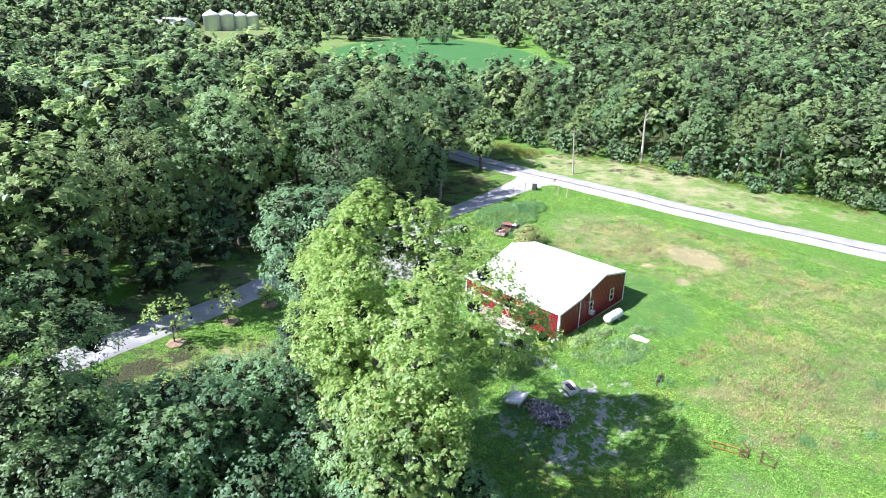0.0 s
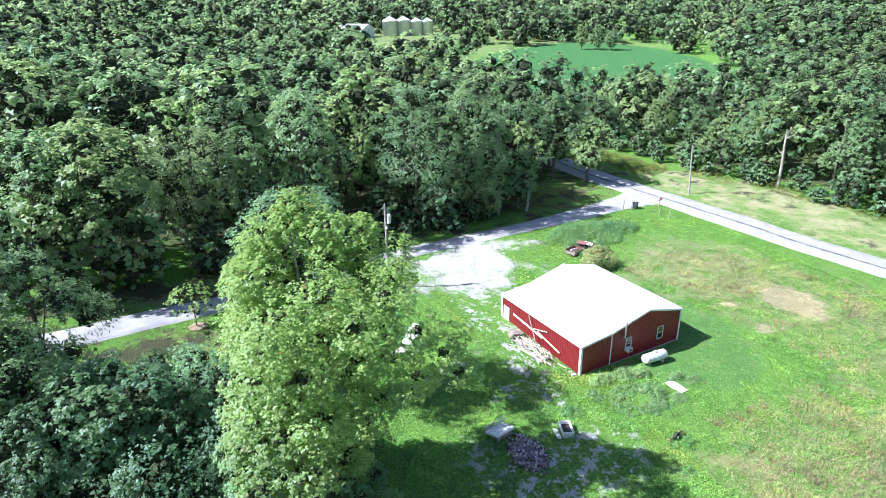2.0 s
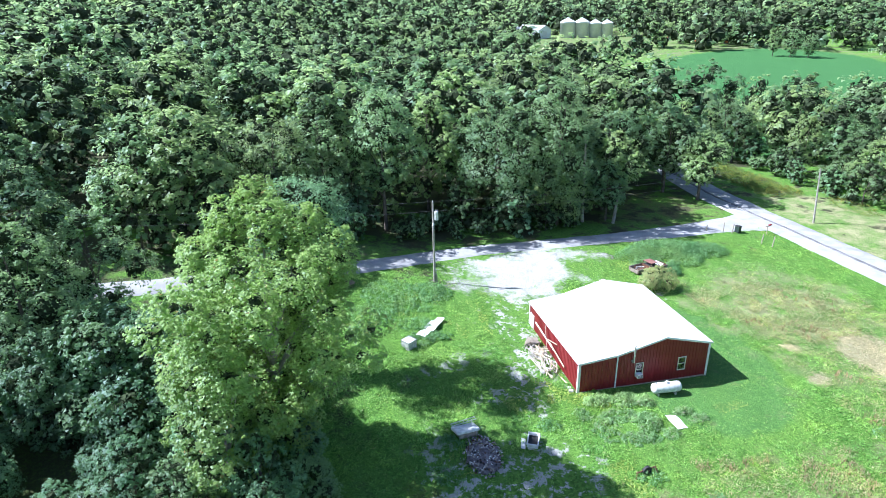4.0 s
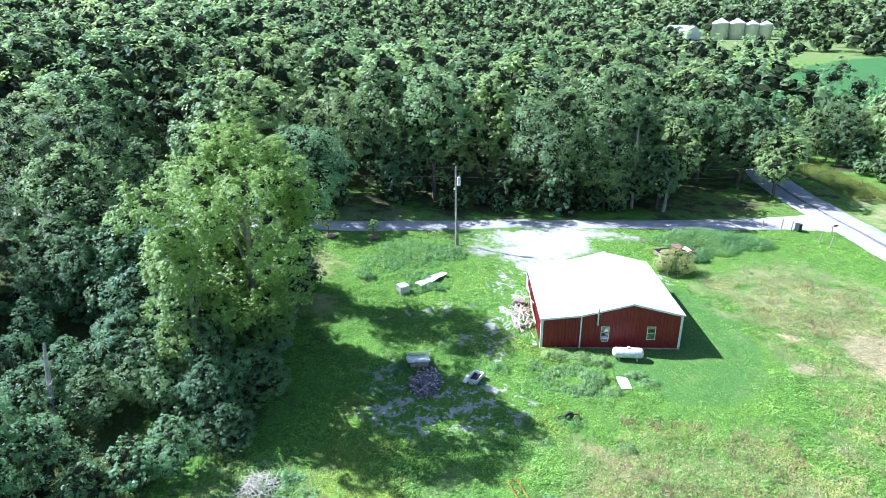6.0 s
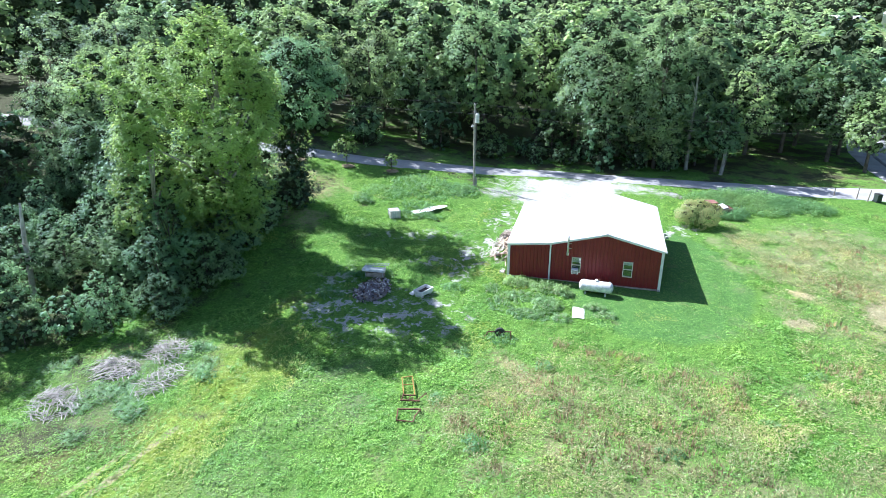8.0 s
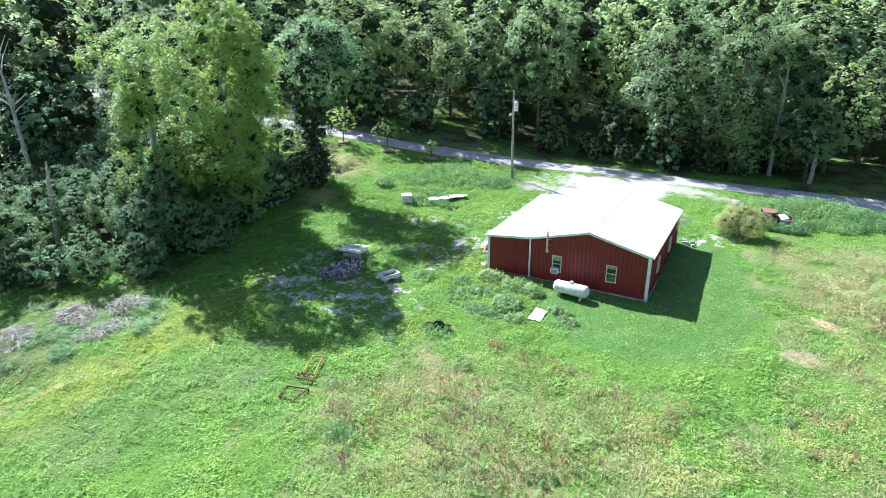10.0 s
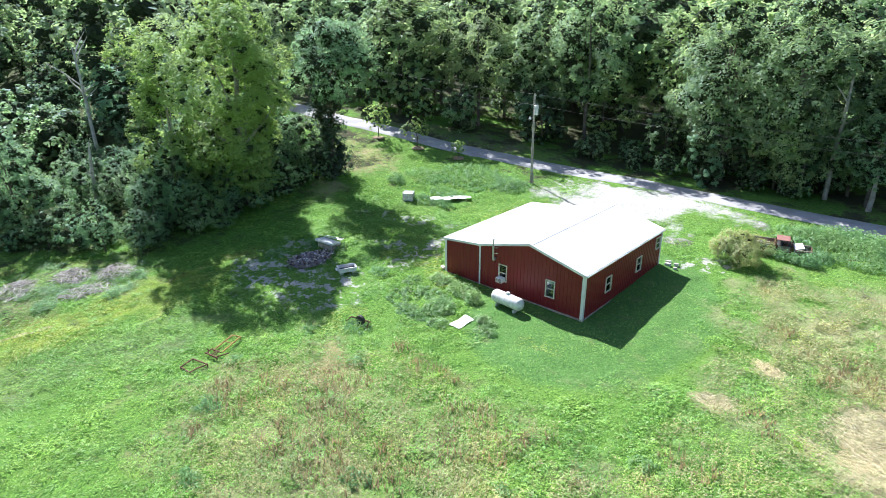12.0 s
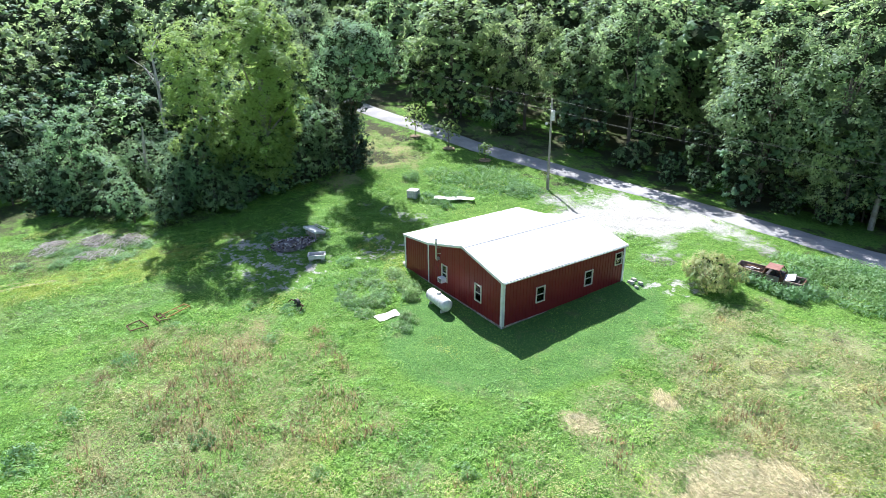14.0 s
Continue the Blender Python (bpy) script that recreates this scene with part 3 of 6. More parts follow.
def in_field(x, y, grow=1.0):
    a = radians(FIELD[4])
    dx, dy = x - FIELD[0], y - FIELD[1]
    return ((dx * math.cos(a) + dy * math.sin(a)) / FIELD[2]) ** 2 + ((-dx * math.sin(a) + dy * math.cos(a)) / FIELD[3]) ** 2 < grow


def west_edge(y):
    """The x of the west wood's rim."""
    return float(np.interp(y, [-60, -40, -24, -18, -12, -5, 9, 13, 17], [-52, -44, -35.5, -30, -26, -24, -24, -27, -40]))


def wooded(x, y):
    if math.hypot(x - 6, y - 6) < 20 or (in_field(x, y, 0.98) and x + y > 192):
        return False
    if abs(x - main_x(y)) < 7 and -90 < y < 72:
        return False
    if x < 47 and abs(y - lane_y(x)) < (4.5 if x > -48 else 2.6):
        return False
    if y < lane_y(x) - 4 and x < 50:
        return x < west_edge(y) - 0.5 and y < (6.5 if x > -33 else 11 if x > -45 else 14)
    if x < main_x(y) and y > lane_y(x):
        return not (19 < x and y < 56 - 0.2 * (x - 22)) and y > lane_y(x) + (9.0 if -34 < x < -4 else 5.2)
    edge = np.interp(y, [-90, -14, 0, 30, 44, 64, 74, 90], [84, 77, 73, 72.5, 71, 70, 58, 48])
    return x > edge


def silo_yard(x, y):
    """Open ground round the grain bins, and the view to it."""
    r, a = math.hypot(x + 38, y + 33), math.degrees(math.atan2(y + 33, x + 38))
    return (268 if a > 60 else 330) < r < (500 if a > 58 else 400) and 55 < a < 67


label_wood = "full-crowned green hardwood tree in the dense wood"


def scatter(x0, x1, y0, y1, step, kinds, keep, label=label_wood, lo=0.8, hi=1.15):
    for gx_ in np.arange(x0, x1, step):
        for gy_ in np.arange(y0, y1, step):
            x, y = gx_ + frng.uniform(-0.42, 0.42) * step, gy_ + frng.uniform(-0.42, 0.42) * step
            if wooded(x, y) and keep(x, y):
                                plant_tree(kinds[frng.integers(len(kinds))], x, y, frng.uniform(lo, hi), frng.uniform(0, 360), label, group="woodland trees", tall=frng.uniform(0.9, 1.12))


def near_rim(x, y):
    if x < 47 and y > lane_y(x):
        return y < lane_y(x) + 20
    if x > 60:
        return x < 85
    return x > -50


open_bank = lambda x, y: math.hypot(x + 46, y - 28) > 6
first_row = lambda x, y: y < lane_y(x) + 13.5 and -34 < x < 30
scatter(-56, 45, 22, 62, 7.7, WOOD_NEAR, lambda x, y: near_rim(x, y) and open_bank(x, y) and first_row(x, y) and x > -4, lo=0.7, hi=1.25)
scatter(-56, 45, 22, 62, 6.6, WOOD_TALL, lambda x, y: near_rim(x, y) and open_bank(x, y) and first_row(x, y) and x <= -4, lo=0.8, hi=1.1)
scatter(-56, 45, 22, 62, 7.7, WOOD_MID, lambda x, y: near_rim(x, y) and open_bank(x, y) and not first_row(x, y), lo=0.75, hi=1.25)
scatter(66, 88, -20, 40, 7.6, WOOD_MID, near_rim, lo=0.8, hi=1.12)
scatter(48, 88, 40, 92, 6.8, WOOD_MID, near_rim, lo=0.5, hi=0.78)
scatter(-52, -22, -46, 14, 4.6, WOOD_LOW, lambda x, y: near_rim(x, y) and math.hypot(x + 46, y + 28.5) > 4 and math.hypot(x + 25.2, y + 2.6) > 3.0 and not (x > -40.5 and y > -3),
        "low bushy green tree in the scrub at the yard's edge", 0.6, 0.92)

for x, y, s, i in ((-39.5, 10.5, 0.72, 0), (-43, 4.5, 0.8, 3), (-42.5, 0.5, 0.66, 2), (-46, 11.5, 0.85, 5), (-48, 3, 0.6, 1), (-51, 9, 0.9, 3), (-44.5, 13.0, 0.8, 4)):
    plant_tree(WOOD_NEAR[i], x, y, s, x * 31, label_wood, group="woodland trees")
for x, y, s, i in ((-23.8, -5.4, 0.6, 0), (-23.6, -9.0, 0.62, 1), (-25.4, -12.2, 0.62, 2), (-25.4, 4.0, 0.5, 3), (-28.6, -7.0, 0.8, 2), (-30.5, -10.5, 0.8, 0), (-22.4, -7.2, 0.4, 3), (-24.0, -14.2, 0.5, 1), (-26.6, -16.6, 0.55, 0), (-29.5, 2.5, 0.5, 1), (-31.6, -2.0, 0.7, 3), (-35.0, -4.5, 0.75, 1)):
    plant_tree(WOOD_LOW[i], x, y, s, x * 17, "low bushy green tree in the scrub at the yard's edge", group="woodland trees")

# scrub capped in height so the camera sees the lane over it
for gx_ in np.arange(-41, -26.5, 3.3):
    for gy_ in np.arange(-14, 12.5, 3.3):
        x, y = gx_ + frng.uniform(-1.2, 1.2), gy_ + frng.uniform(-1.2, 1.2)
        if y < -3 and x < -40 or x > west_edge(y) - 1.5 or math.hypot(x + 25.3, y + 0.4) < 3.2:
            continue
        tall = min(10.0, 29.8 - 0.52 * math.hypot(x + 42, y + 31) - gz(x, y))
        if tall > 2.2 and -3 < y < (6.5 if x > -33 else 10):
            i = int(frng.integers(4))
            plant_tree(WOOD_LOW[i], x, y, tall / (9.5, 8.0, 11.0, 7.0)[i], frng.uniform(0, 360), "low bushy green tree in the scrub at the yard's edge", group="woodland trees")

# bushes along the rims of the woods
for i in range(64):
    if i < 30:
        x = -34 + i * 2.3 + frng.uniform(-1, 1)
        if 20 < x or x < -4 or i % 2:
            continue
        y = lane_y(x) + 4.6 + frng.uniform(0, 1.2)
    elif i < 48:
        y = -14 + (i - 30) * 4.8 + frng.uniform(-1, 1)
        x = np.interp(y, [-14, 0, 30, 44, 70], [75, 71, 70.5, 68, 67]) + frng.uniform(-2.2, 2.2)
    else:
        y = -24 + (i - 48) * 2.1
        x = west_edge(y) + frng.uniform(-0.8, 0.6)
    plant_tree(SHRUBS[i % 3], x, y, frng.uniform(0.75, 1.7) if 30 <= i < 48 else frng.uniform(0.6, 1.05), frng.uniform(0, 360), "dense leafy green bush at the wood's rim", "bush", "rim bushes", "bush")

# low growth closing the foot of the wood along the lane
for i in range(46):
    x = -40 + i * 1.95 + frng.uniform(-1.2, 1.2)
    y = lane_y(x) + (6.2 if x < 0 else 5.6) + frng.uniform(0, 5.0)
    if x < 19 and (i % 2 if x > -4 else i % 4 == 0):
        j = int(frng.integers(3))
        plant_tree(SHRUBS[j], x, y, frng.uniform(1.1, 2.0), frng.uniform(0, 360), "low bushy green undergrowth tree at the lane", group="undergrowth trees")

# the tall sycamore that the camera passes first: a broad crown, longest from south-west to north-east
HERO = (-25.2, -2.6)
hr = np.random.default_rng(77)
hn = 190
hu = np.sort(hr.uniform(0.0, 1.0, hn)) ** 0.85
ha = np.arange(hn) * 2.39996 + hr.normal(0, 0.4, hn)
reach = np.interp((np.degrees(ha) + 180) % 360 - 180, [-180, -150, -110, -62, -30, 0, 45, 90, 135, 180], [4.0, 5.6, 9.8, 10.2, 8.0, 5.8, 5.2, 4.6, 3.8, 4.0])
hrad = reach * np.interp(hu, [0, 0.2, 0.45, 0.62, 0.8, 0.92, 1.0], [0.24, 0.46, 0.86, 0.96, 0.82, 0.54, 0.06]) * np.sqrt(hr.uniform(0.12, 1.0, hn))
hz = 1.5 + 18.0 * hu + hr.normal(0, 0.4, hn)
hc = np.stack([hrad * np.cos(ha), hrad * np.sin(ha), np.where(hrad > 4.8, np.maximum(hz, hr.uniform(9.5, 12.5, hn)), hz)], 1)
hs = hr.uniform(0.75, 1.75, hn) * np.interp(hu, [0, 0.8, 1], [1.0, 1.0, 0.7])
spires = np.array([[-4.0, -8.6, 17.2], [-3.8, -7.6, 16.0], [0.0, 0.0, 20.2], [0.6, -0.4, 18.8], [3.4, -1.6, 18.4], [5.2, -2.6, 17.4], [5.4, -7.6, 13.0], [4.2, -7.0, 14.4], [6.0, -8.2, 12.0], [-4.6, -8.6, 15.2], [-2.8, -6.6, 17.0], [6.8, -6.2, 12.6]])
hc = np.concatenate([hc, spires])
hs = np.concatenate([hs, np.array([0.8, 1.2, 0.8, 1.2, 1.1, 1.0, 1.1, 1.2, 1.2, 1.2, 1.1, 1.1])])
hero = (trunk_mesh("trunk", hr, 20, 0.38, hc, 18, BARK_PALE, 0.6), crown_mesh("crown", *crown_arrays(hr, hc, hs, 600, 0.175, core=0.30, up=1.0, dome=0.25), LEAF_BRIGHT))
plant_tree(hero, *HERO, 1.0, 0, "tall light-green sycamore with pale bark at the yard's edge", "tree", name="sycamore_tree")

yr = np.random.default_rng(79)
yc, ys2 = lobes_of(yr, 15.0, 1.5, 3.4, 36, 0.5, 0.3)
young = (trunk_mesh("trunk", yr, 15, 0.22, yc, 10, BARK_PALE, 0.4), crown_mesh("crown", *crown_arrays(yr, yc, ys2, 400, 0.19, core=0.45), LEAF_BRIGHT))
plant_tree(young, -28.0, -8.4, 1.0, 0, "younger light-green sycamore among the scrub", "tree", name="sycamore_tree")

# the narrow tree beside it, grown over with dark vines
vr = np.random.default_rng(78)
vz = np.linspace(0.7, 11.5, 30)
vc = np.stack([1.5 * np.cos(vz * 9) * vr.random(30), 1.5 * np.sin(vz * 9) * vr.random(30), vz], 1)
vs_ = vr.uniform(0.8, 1.3, 30)
tc, ts_ = lobes_of(vr, 17.0, 8.0, 4.4, 26, 0.5, 0.3)
tc[:, 0] += 1.0
tc = np.concatenate([tc, [[5.6, -0.5, 12.8], [4.6, -0.3, 12.4], [3.6, 0.0, 12.2]]])
ts_ = np.concatenate([ts_, [0.9, 1.0, 1.1]])
vine = (trunk_mesh("trunk", vr, 15, 0.25, tc, 12, BARK), crown_mesh("crown", *crown_arrays(vr, tc, ts_, 520, 0.17), LEAF_SHRUB))
vine_tree = plant_tree(vine, -23.4, 7.2, 1.0, 0, "grey-green tree with dark vines hanging to the grass", "tree", name="vine_tree")
part("vines", crown_mesh("vines", *crown_arrays(vr, vc, vs_ * 1.2, 360, 0.16), LEAF_VINE), None, vine_tree, "dark curtain of vines")

# shade trees on the mown corner by the junction: crowns well above the ground
SHADE = [tree_kind(140 + i, h, b, r, n, 330, 0.30, LEAF, peak=0.5, trunk=0.26) for i, (h, b, r, n) in enumerate([(14, 3.2, 5.4, 22), (12.5, 2.8, 5.0, 20)])]
for i, (x, y, s) in enumerate(((24.5, 45.5, 0.95), (22.5, 40.2, 0.72), (28.5, 53.0, 1.05), (34.5, 57.0, 1.1), (40.0, 53.0, 1.0), (43.2, 47.2, 0.9), (38.0, 63.0, 1.1), (30.0, 61.0, 1.1), (43.0, 58.0, 1.0))):
    plant_tree(SHADE[i % 2], x, y, s, x * 9, "dark shade tree on the mown corner by the junction", group="corner shade trees")
for x, y, s, i in ((16.4, 39.4, 0.66, 2), (20.2, 43.5, 0.8, 4), (13.5, 40.5, 0.7, 0), (20.5, 51.0, 1.0, 1), (17.0, 47.0, 0.95, 3), (-22, 56, 1.0, 0), (-15.5, 60, 1.0, 3), (-28, 62, 1.0, 1), (-12, 54, 0.95, 5), (-39, 70, 1.0, 0), (-43, 75, 1.0, 1), (-36, 65, 1.0, 3)):
    plant_tree(WOOD_NEAR[i], x, y, s, x * 9, label_wood, group="woodland trees")


def bare_trunk(x, y, h, r, lean, forks, material, label, seed):
    """A dead standing trunk with a few broken limbs."""
    rng = np.random.default_rng(seed)
    t = thing("dead_tree", x, y, gz(x, y), rng.uniform(0, 360), label, "tree")
    v, f = tube([(0, 0, -0.3), (lean * 0.3, 0.05, h * 0.4), (lean * 0.7, -0.05, h * 0.75), (lean, 0, h)], [r, r * 0.85, r * 0.65, r * 0.35], 9)
    part("trunk", quads_mesh("trunk", v, f), material, t, smooth=True)
    for _ in range(forks):
        z = h * rng.uniform(0.45, 0.95)
        a = rng.uniform(0, 2 * math.pi)
        ln = h * rng.uniform(0.08, 0.25)
        p0 = np.array([lean * z / h, 0, z])
        d = np.array([math.cos(a), math.sin(a), 0.8])
        v, f = tube([p0, p0 + d * ln * 0.5 + rng.normal(0, 0.1, 3), p0 + d * ln], [r * 0.4, r * 0.25, r * 0.08], 6)
        part("limb", quads_mesh("limb", v, f), material, t)
    return t


bare_trunk(71.0, 28.0, 10.5, 0.3, 0.6, 5, BARK_PALE, "pale dead snag standing in front of the far wood", 1)
bare_trunk(18.7, 40.2, 13.0, 0.28, 0.8, 3, BARK_PALE, "pale broken trunk standing among the roadside trees", 2)
bare_trunk(-37.1, -13.2, 7.6, 0.24, 0.7, 2, DEADWOOD, "grey dead trunk leaning out of the scrub", 3)
bare_trunk(-48.2, -8.2, 15.0, 0.24, 0.8, 9, DEADWOOD, "tall grey dead tree with bare limbs in the wood", 6)
bare_trunk(23.0, 38.6, 4.0, 0.28, 0.5, 0, BARK_PALE, "pale leaning trunk at the lane's verge", 5)

# ---------------------------------------------------------------- far woods: past counting
def far_woods(name, spots, seed, leaf, per, count, label, tall=(13, 18), rad=(4.5, 6.0), base=3.0, material=LEAF, core=0.5, solid=BALL_FINE):
    """Many crowns joined into one mesh; spots are their feet."""
    rng = np.random.default_rng(seed)
    vs, ks, ts = [], [], []
    protos = []
    for i in range(7):
        c, s = lobes_of(rng, rng.uniform(*tall), base, rng.uniform(*rad), count, 0.55)
        protos.append(crown_arrays(rng, c, s * (14 / count) ** 0.35, per, leaf, core=core, solid=solid))
    for x, y in spots:
        v, _, kinds = protos[rng.integers(7)]
        a, sc = rng.uniform(0, 2 * np.pi), rng.uniform(0.66, 1.3)
        w = v * sc
        vs.append(np.stack([w[:, 0] * np.cos(a) - w[:, 1] * np.sin(a) + x, w[:, 0] * np.sin(a) + w[:, 1] * np.cos(a) + y, w[:, 2] + gz(x, y)], 1))
        ks.append(kinds)
        ts.append(np.full(len(kinds), rng.random()))
    v = np.concatenate(vs)
    me = crown_mesh(name, v, np.arange(len(v)).reshape(-1, 3), np.concatenate(ks), material)
    me.attributes.new("tint", "FLOAT", "FACE").data.foreach_set("value", np.concatenate(ts).astype(np.float32))
    ob = part(name, me, material)
    return tagged(ob, label, "forest", kind="stuff")


def spots_in(x0, x1, y0, y1, step, keep, seed):
    rng = np.random.default_rng(seed)
    out = []
    for x in np.arange(x0, x1, step):
        for y in np.arange(y0, y1, step):
            p = (x + rng.uniform(-0.7, 0.7) * step, y + rng.uniform(-0.7, 0.7) * step)
            if wooded(*p) and keep(*p):
                out.append(p)
    return out


def in_view(x, y, lo, hi):
    """Within a ring and the sector that the flight looks into."""
    r = math.hypot(x + 20, y + 30)
    a = math.degrees(math.atan2(y + 30, x + 20)) % 360
    return lo < r < hi and 2 < a < 196 and r < np.interp(a, [2, 100, 130, 160, 196], [2000, 2000, 620, 480, 420])


MID = lambda x, y: -122 < x < 47 and y < 112 and y > lane_y(x)
mid = spots_in(-122, 47, 14, 112, 9.2, lambda x, y: MID(x, y) and not (-56 < x < 45 and near_rim(x, y)), 301)
mid += spots_in(84, 150, -20, 58, 9.4, lambda x, y: True, 302)
low = spots_in(84, 150, 58, 130, 8.4, lambda x, y: True, 306)
far_woods("woodland_canopy", low, 404, 0.6, 110, 11, "closed green canopy of the lower wood beyond the road", (13, 16.5), (4.6, 6.4), 1.5)
mid += spots_in(-92, -58, 5, 13, 8.0, lambda x, y: True, 303)
mid += spots_in(-126, -91, -62, 15, 9.4, lambda x, y: True, 309)
scrub = spots_in(-92, -51, -50, 5, 6.5, lambda x, y: True, 307)
far_woods("woodland_canopy", scrub, 405, 0.4, 90, 12, "low scrubby growth west of the yard", (6, 9), (3.4, 5.0), 0.5, LEAF_SHRUB)
far_woods("woodland_canopy", mid, 401, 0.66, 100, 12, "closed green canopy of the wood behind its first trees", (14, 19), (5.0, 7.4), 3.0)
MIDBOX = lambda x, y: (-122 < x < 47 and y < 112) or (84 < x < 150 and y < 130) or (47 < x < 88 and y < 92) or (-92 < x < -51 and -50 < y < 13) or (-58 < x < 50 and y < 40)
far1 = spots_in(-270, 330, -90, 330, 12.6, lambda x, y: in_view(x, y, 70, 330) and not MIDBOX(x, y) and not silo_yard(x, y), 304)
far_woods("distant_forest", far1, 402, 1.1, 29, 9, "distant unbroken green hardwood forest on rolling land", (13, 18), (5.5, 7.5), core=0.5, solid=BALL_COARSE)
far2 = spots_in(-700, 950, -150, 950, 20.0, lambda x, y: in_view(x, y, 330, 540) and not silo_yard(x, y), 305)
far_woods("distant_forest", far2, 403, 1.5, 26, 9, "hazy far forest on the rising land", (14, 19), (9, 12), 0.0, core=0.5, solid=BALL_COARSE)
far3 = spots_in(-700, 950, -150, 950, 26.0, lambda x, y: in_view(x, y, 540, 950) and not silo_yard(x, y), 308)
far_woods("distant_forest", far3, 406, 2.3, 18, 7, "hazy far forest closing the horizon", (15, 20), (12, 15), 0.0, core=0.5, solid=BALL_COARSE)

# ---------------------------------------------------------------- barn
W, L, TRIM_X, RIDGE_X = 12.65, 12.2, 3.57, 8.1
Z_L, Z_T, Z_P, Z_R = 2.98, 3.36, 4.52, 3.42


def roof_line(x):
    return float(np.interp(x, [0, TRIM_X, RIDGE_X, W], [Z_L, Z_T, Z_P, Z_R]))


barn = thing("barn", 0, 0, 0, 0, "red steel pole barn with white metal roof and trim", "barn")


def ribbed_wall(length, top, place, holes, pitch=0.305, rib=0.028):
    """Steel sheets with raised ribs along a wall; place(s, z, out) gives a point. Each sheet is a part; holes are (s0, s1, z0, z1)."""
    sheet = 0.915
    n = math.ceil(length / sheet)
    for k in range(n):
        s0, s1 = k * sheet, min(length, (k + 1) * sheet)
        marks = {s0, s1}
        prof = [(s0, 0.0)]
        s = s0
        while s < s1 - 0.05:
            for ds, o in ((0.0, 0), (0.02, rib), (0.055, rib), (0.075, 0)):
                if s + ds < s1:
                    prof.append((s + ds, o))
            s += pitch
        prof.append((s1, 0.0))
        marks |= {p[0] for p in prof}
        for h in holes:
            marks |= {m for m in h[:2] if s0 < m < s1}
        xs = sorted(marks)
        px, po = [p[0] for p in prof], [p[1] for p in prof]
        verts, faces = [], []
        for a, b in zip(xs, xs[1:]):
            if b - a < 1e-5:
                continue
            spans = [(-0.3, None)]
            for h in holes:
                if h[0] - 1e-4 <= a and b <= h[1] + 1e-4:
                    spans = [(-0.3, h[2]), (h[3], None)]
            for z0, z1 in spans:
                i = len(verts)
                oa, ob_ = np.interp(a, px, po), np.interp(b, px, po)
                verts += [place(a, z0, oa), place(b, z0, ob_), place(b, top(b) if z1 is None else z1, ob_), place(a, top(a) if z1 is None else z1, oa)]
                faces.append((i, i + 1, i + 2, i + 3))
        part("wall_panel", mesh_of("wall_panel", verts, faces), RED_STEEL, barn)


WIN_F = [(5.42, 6.14, 0.86, 2.2), (9.6, 10.34, 0.86, 2.2)]
WIN_E = [(3.05, 3.85, 0.95, 2.15), (7.9, 8.7, 0.95, 2.15), (11.15, 11.9, 1.85, 2.85)]
DOOR_W = (10.85, 11.75, -0.3, 1.95)
ribbed_wall(W, lambda s: roof_line(s) - 0.03, lambda s, z, o: (s, -o, z), WIN_F)
ribbed_wall(L, lambda s: Z_R - 0.03, lambda s, z, o: (W + o, s, z), WIN_E)
ribbed_wall(L, lambda s: Z_L - 0.03, lambda s, z, o: (-o, s, z), [DOOR_W])
ribbed_wall(W, lambda s: roof_line(s) - 0.03, lambda s, z, o: (s, L + o, z), [])
# inner lining, so that the walls have thickness
for holes, pl, ln, tp, nm in ((WIN_F, lambda s, z: (s, 0.14, z), W, roof_line, "lining_front"), (WIN_E, lambda s, z: (W - 0.14, s, z), L, lambda s: Z_R, "lining_east"),
                              ([DOOR_W], lambda s, z: (0.14, s, z), L, lambda s: Z_L, "lining_west"), ([], lambda s, z: (s, L - 0.14, z), W, roof_line, "lining_back")):
    cuts = sorted({0.14, ln - 0.14, *([TRIM_X, RIDGE_X] if ln == W else []), *[v for h in holes for v in h[:2]]})
    verts, faces = [], []
    for a, b in zip(cuts, cuts[1:]):
        spans = [(-0.3, None)]
        for h in holes:
            if h[0] - 1e-4 <= a and b <= h[1] + 1e-4:
                spans = [(-0.3, h[2]), (h[3], None)]
        for z0, z1 in spans:
            i = len(verts)
            verts += [pl(a, z0), pl(b, z0), pl(b, tp(b) - 0.05 if z1 is None else z1), pl(a, tp(a) - 0.05 if z1 is None else z1)]
            faces.append((i, i + 1, i + 2, i + 3))
    part(nm, mesh_of(nm, verts, faces), WOOD_OLD, barn)
part("floor_slab", boxed(W / 2, L / 2, -0.22, W - 0.3, L - 0.3, 0.4), CONCRETE, barn)
# pale foundation line at the foot of the walls
for a, b in (((0, -0.03), (W, -0.03)), ((W + 0.03, 0), (W + 0.03, L)), ((-0.03, 0), (-0.03, L)), ((0, L + 0.03), (W, L + 0.03))):
    part("base_board", bar(bmesh.new(), (*a, -0.12), (*b, -0.12), 0.06, 0.24), WOOD_OLD, barn)


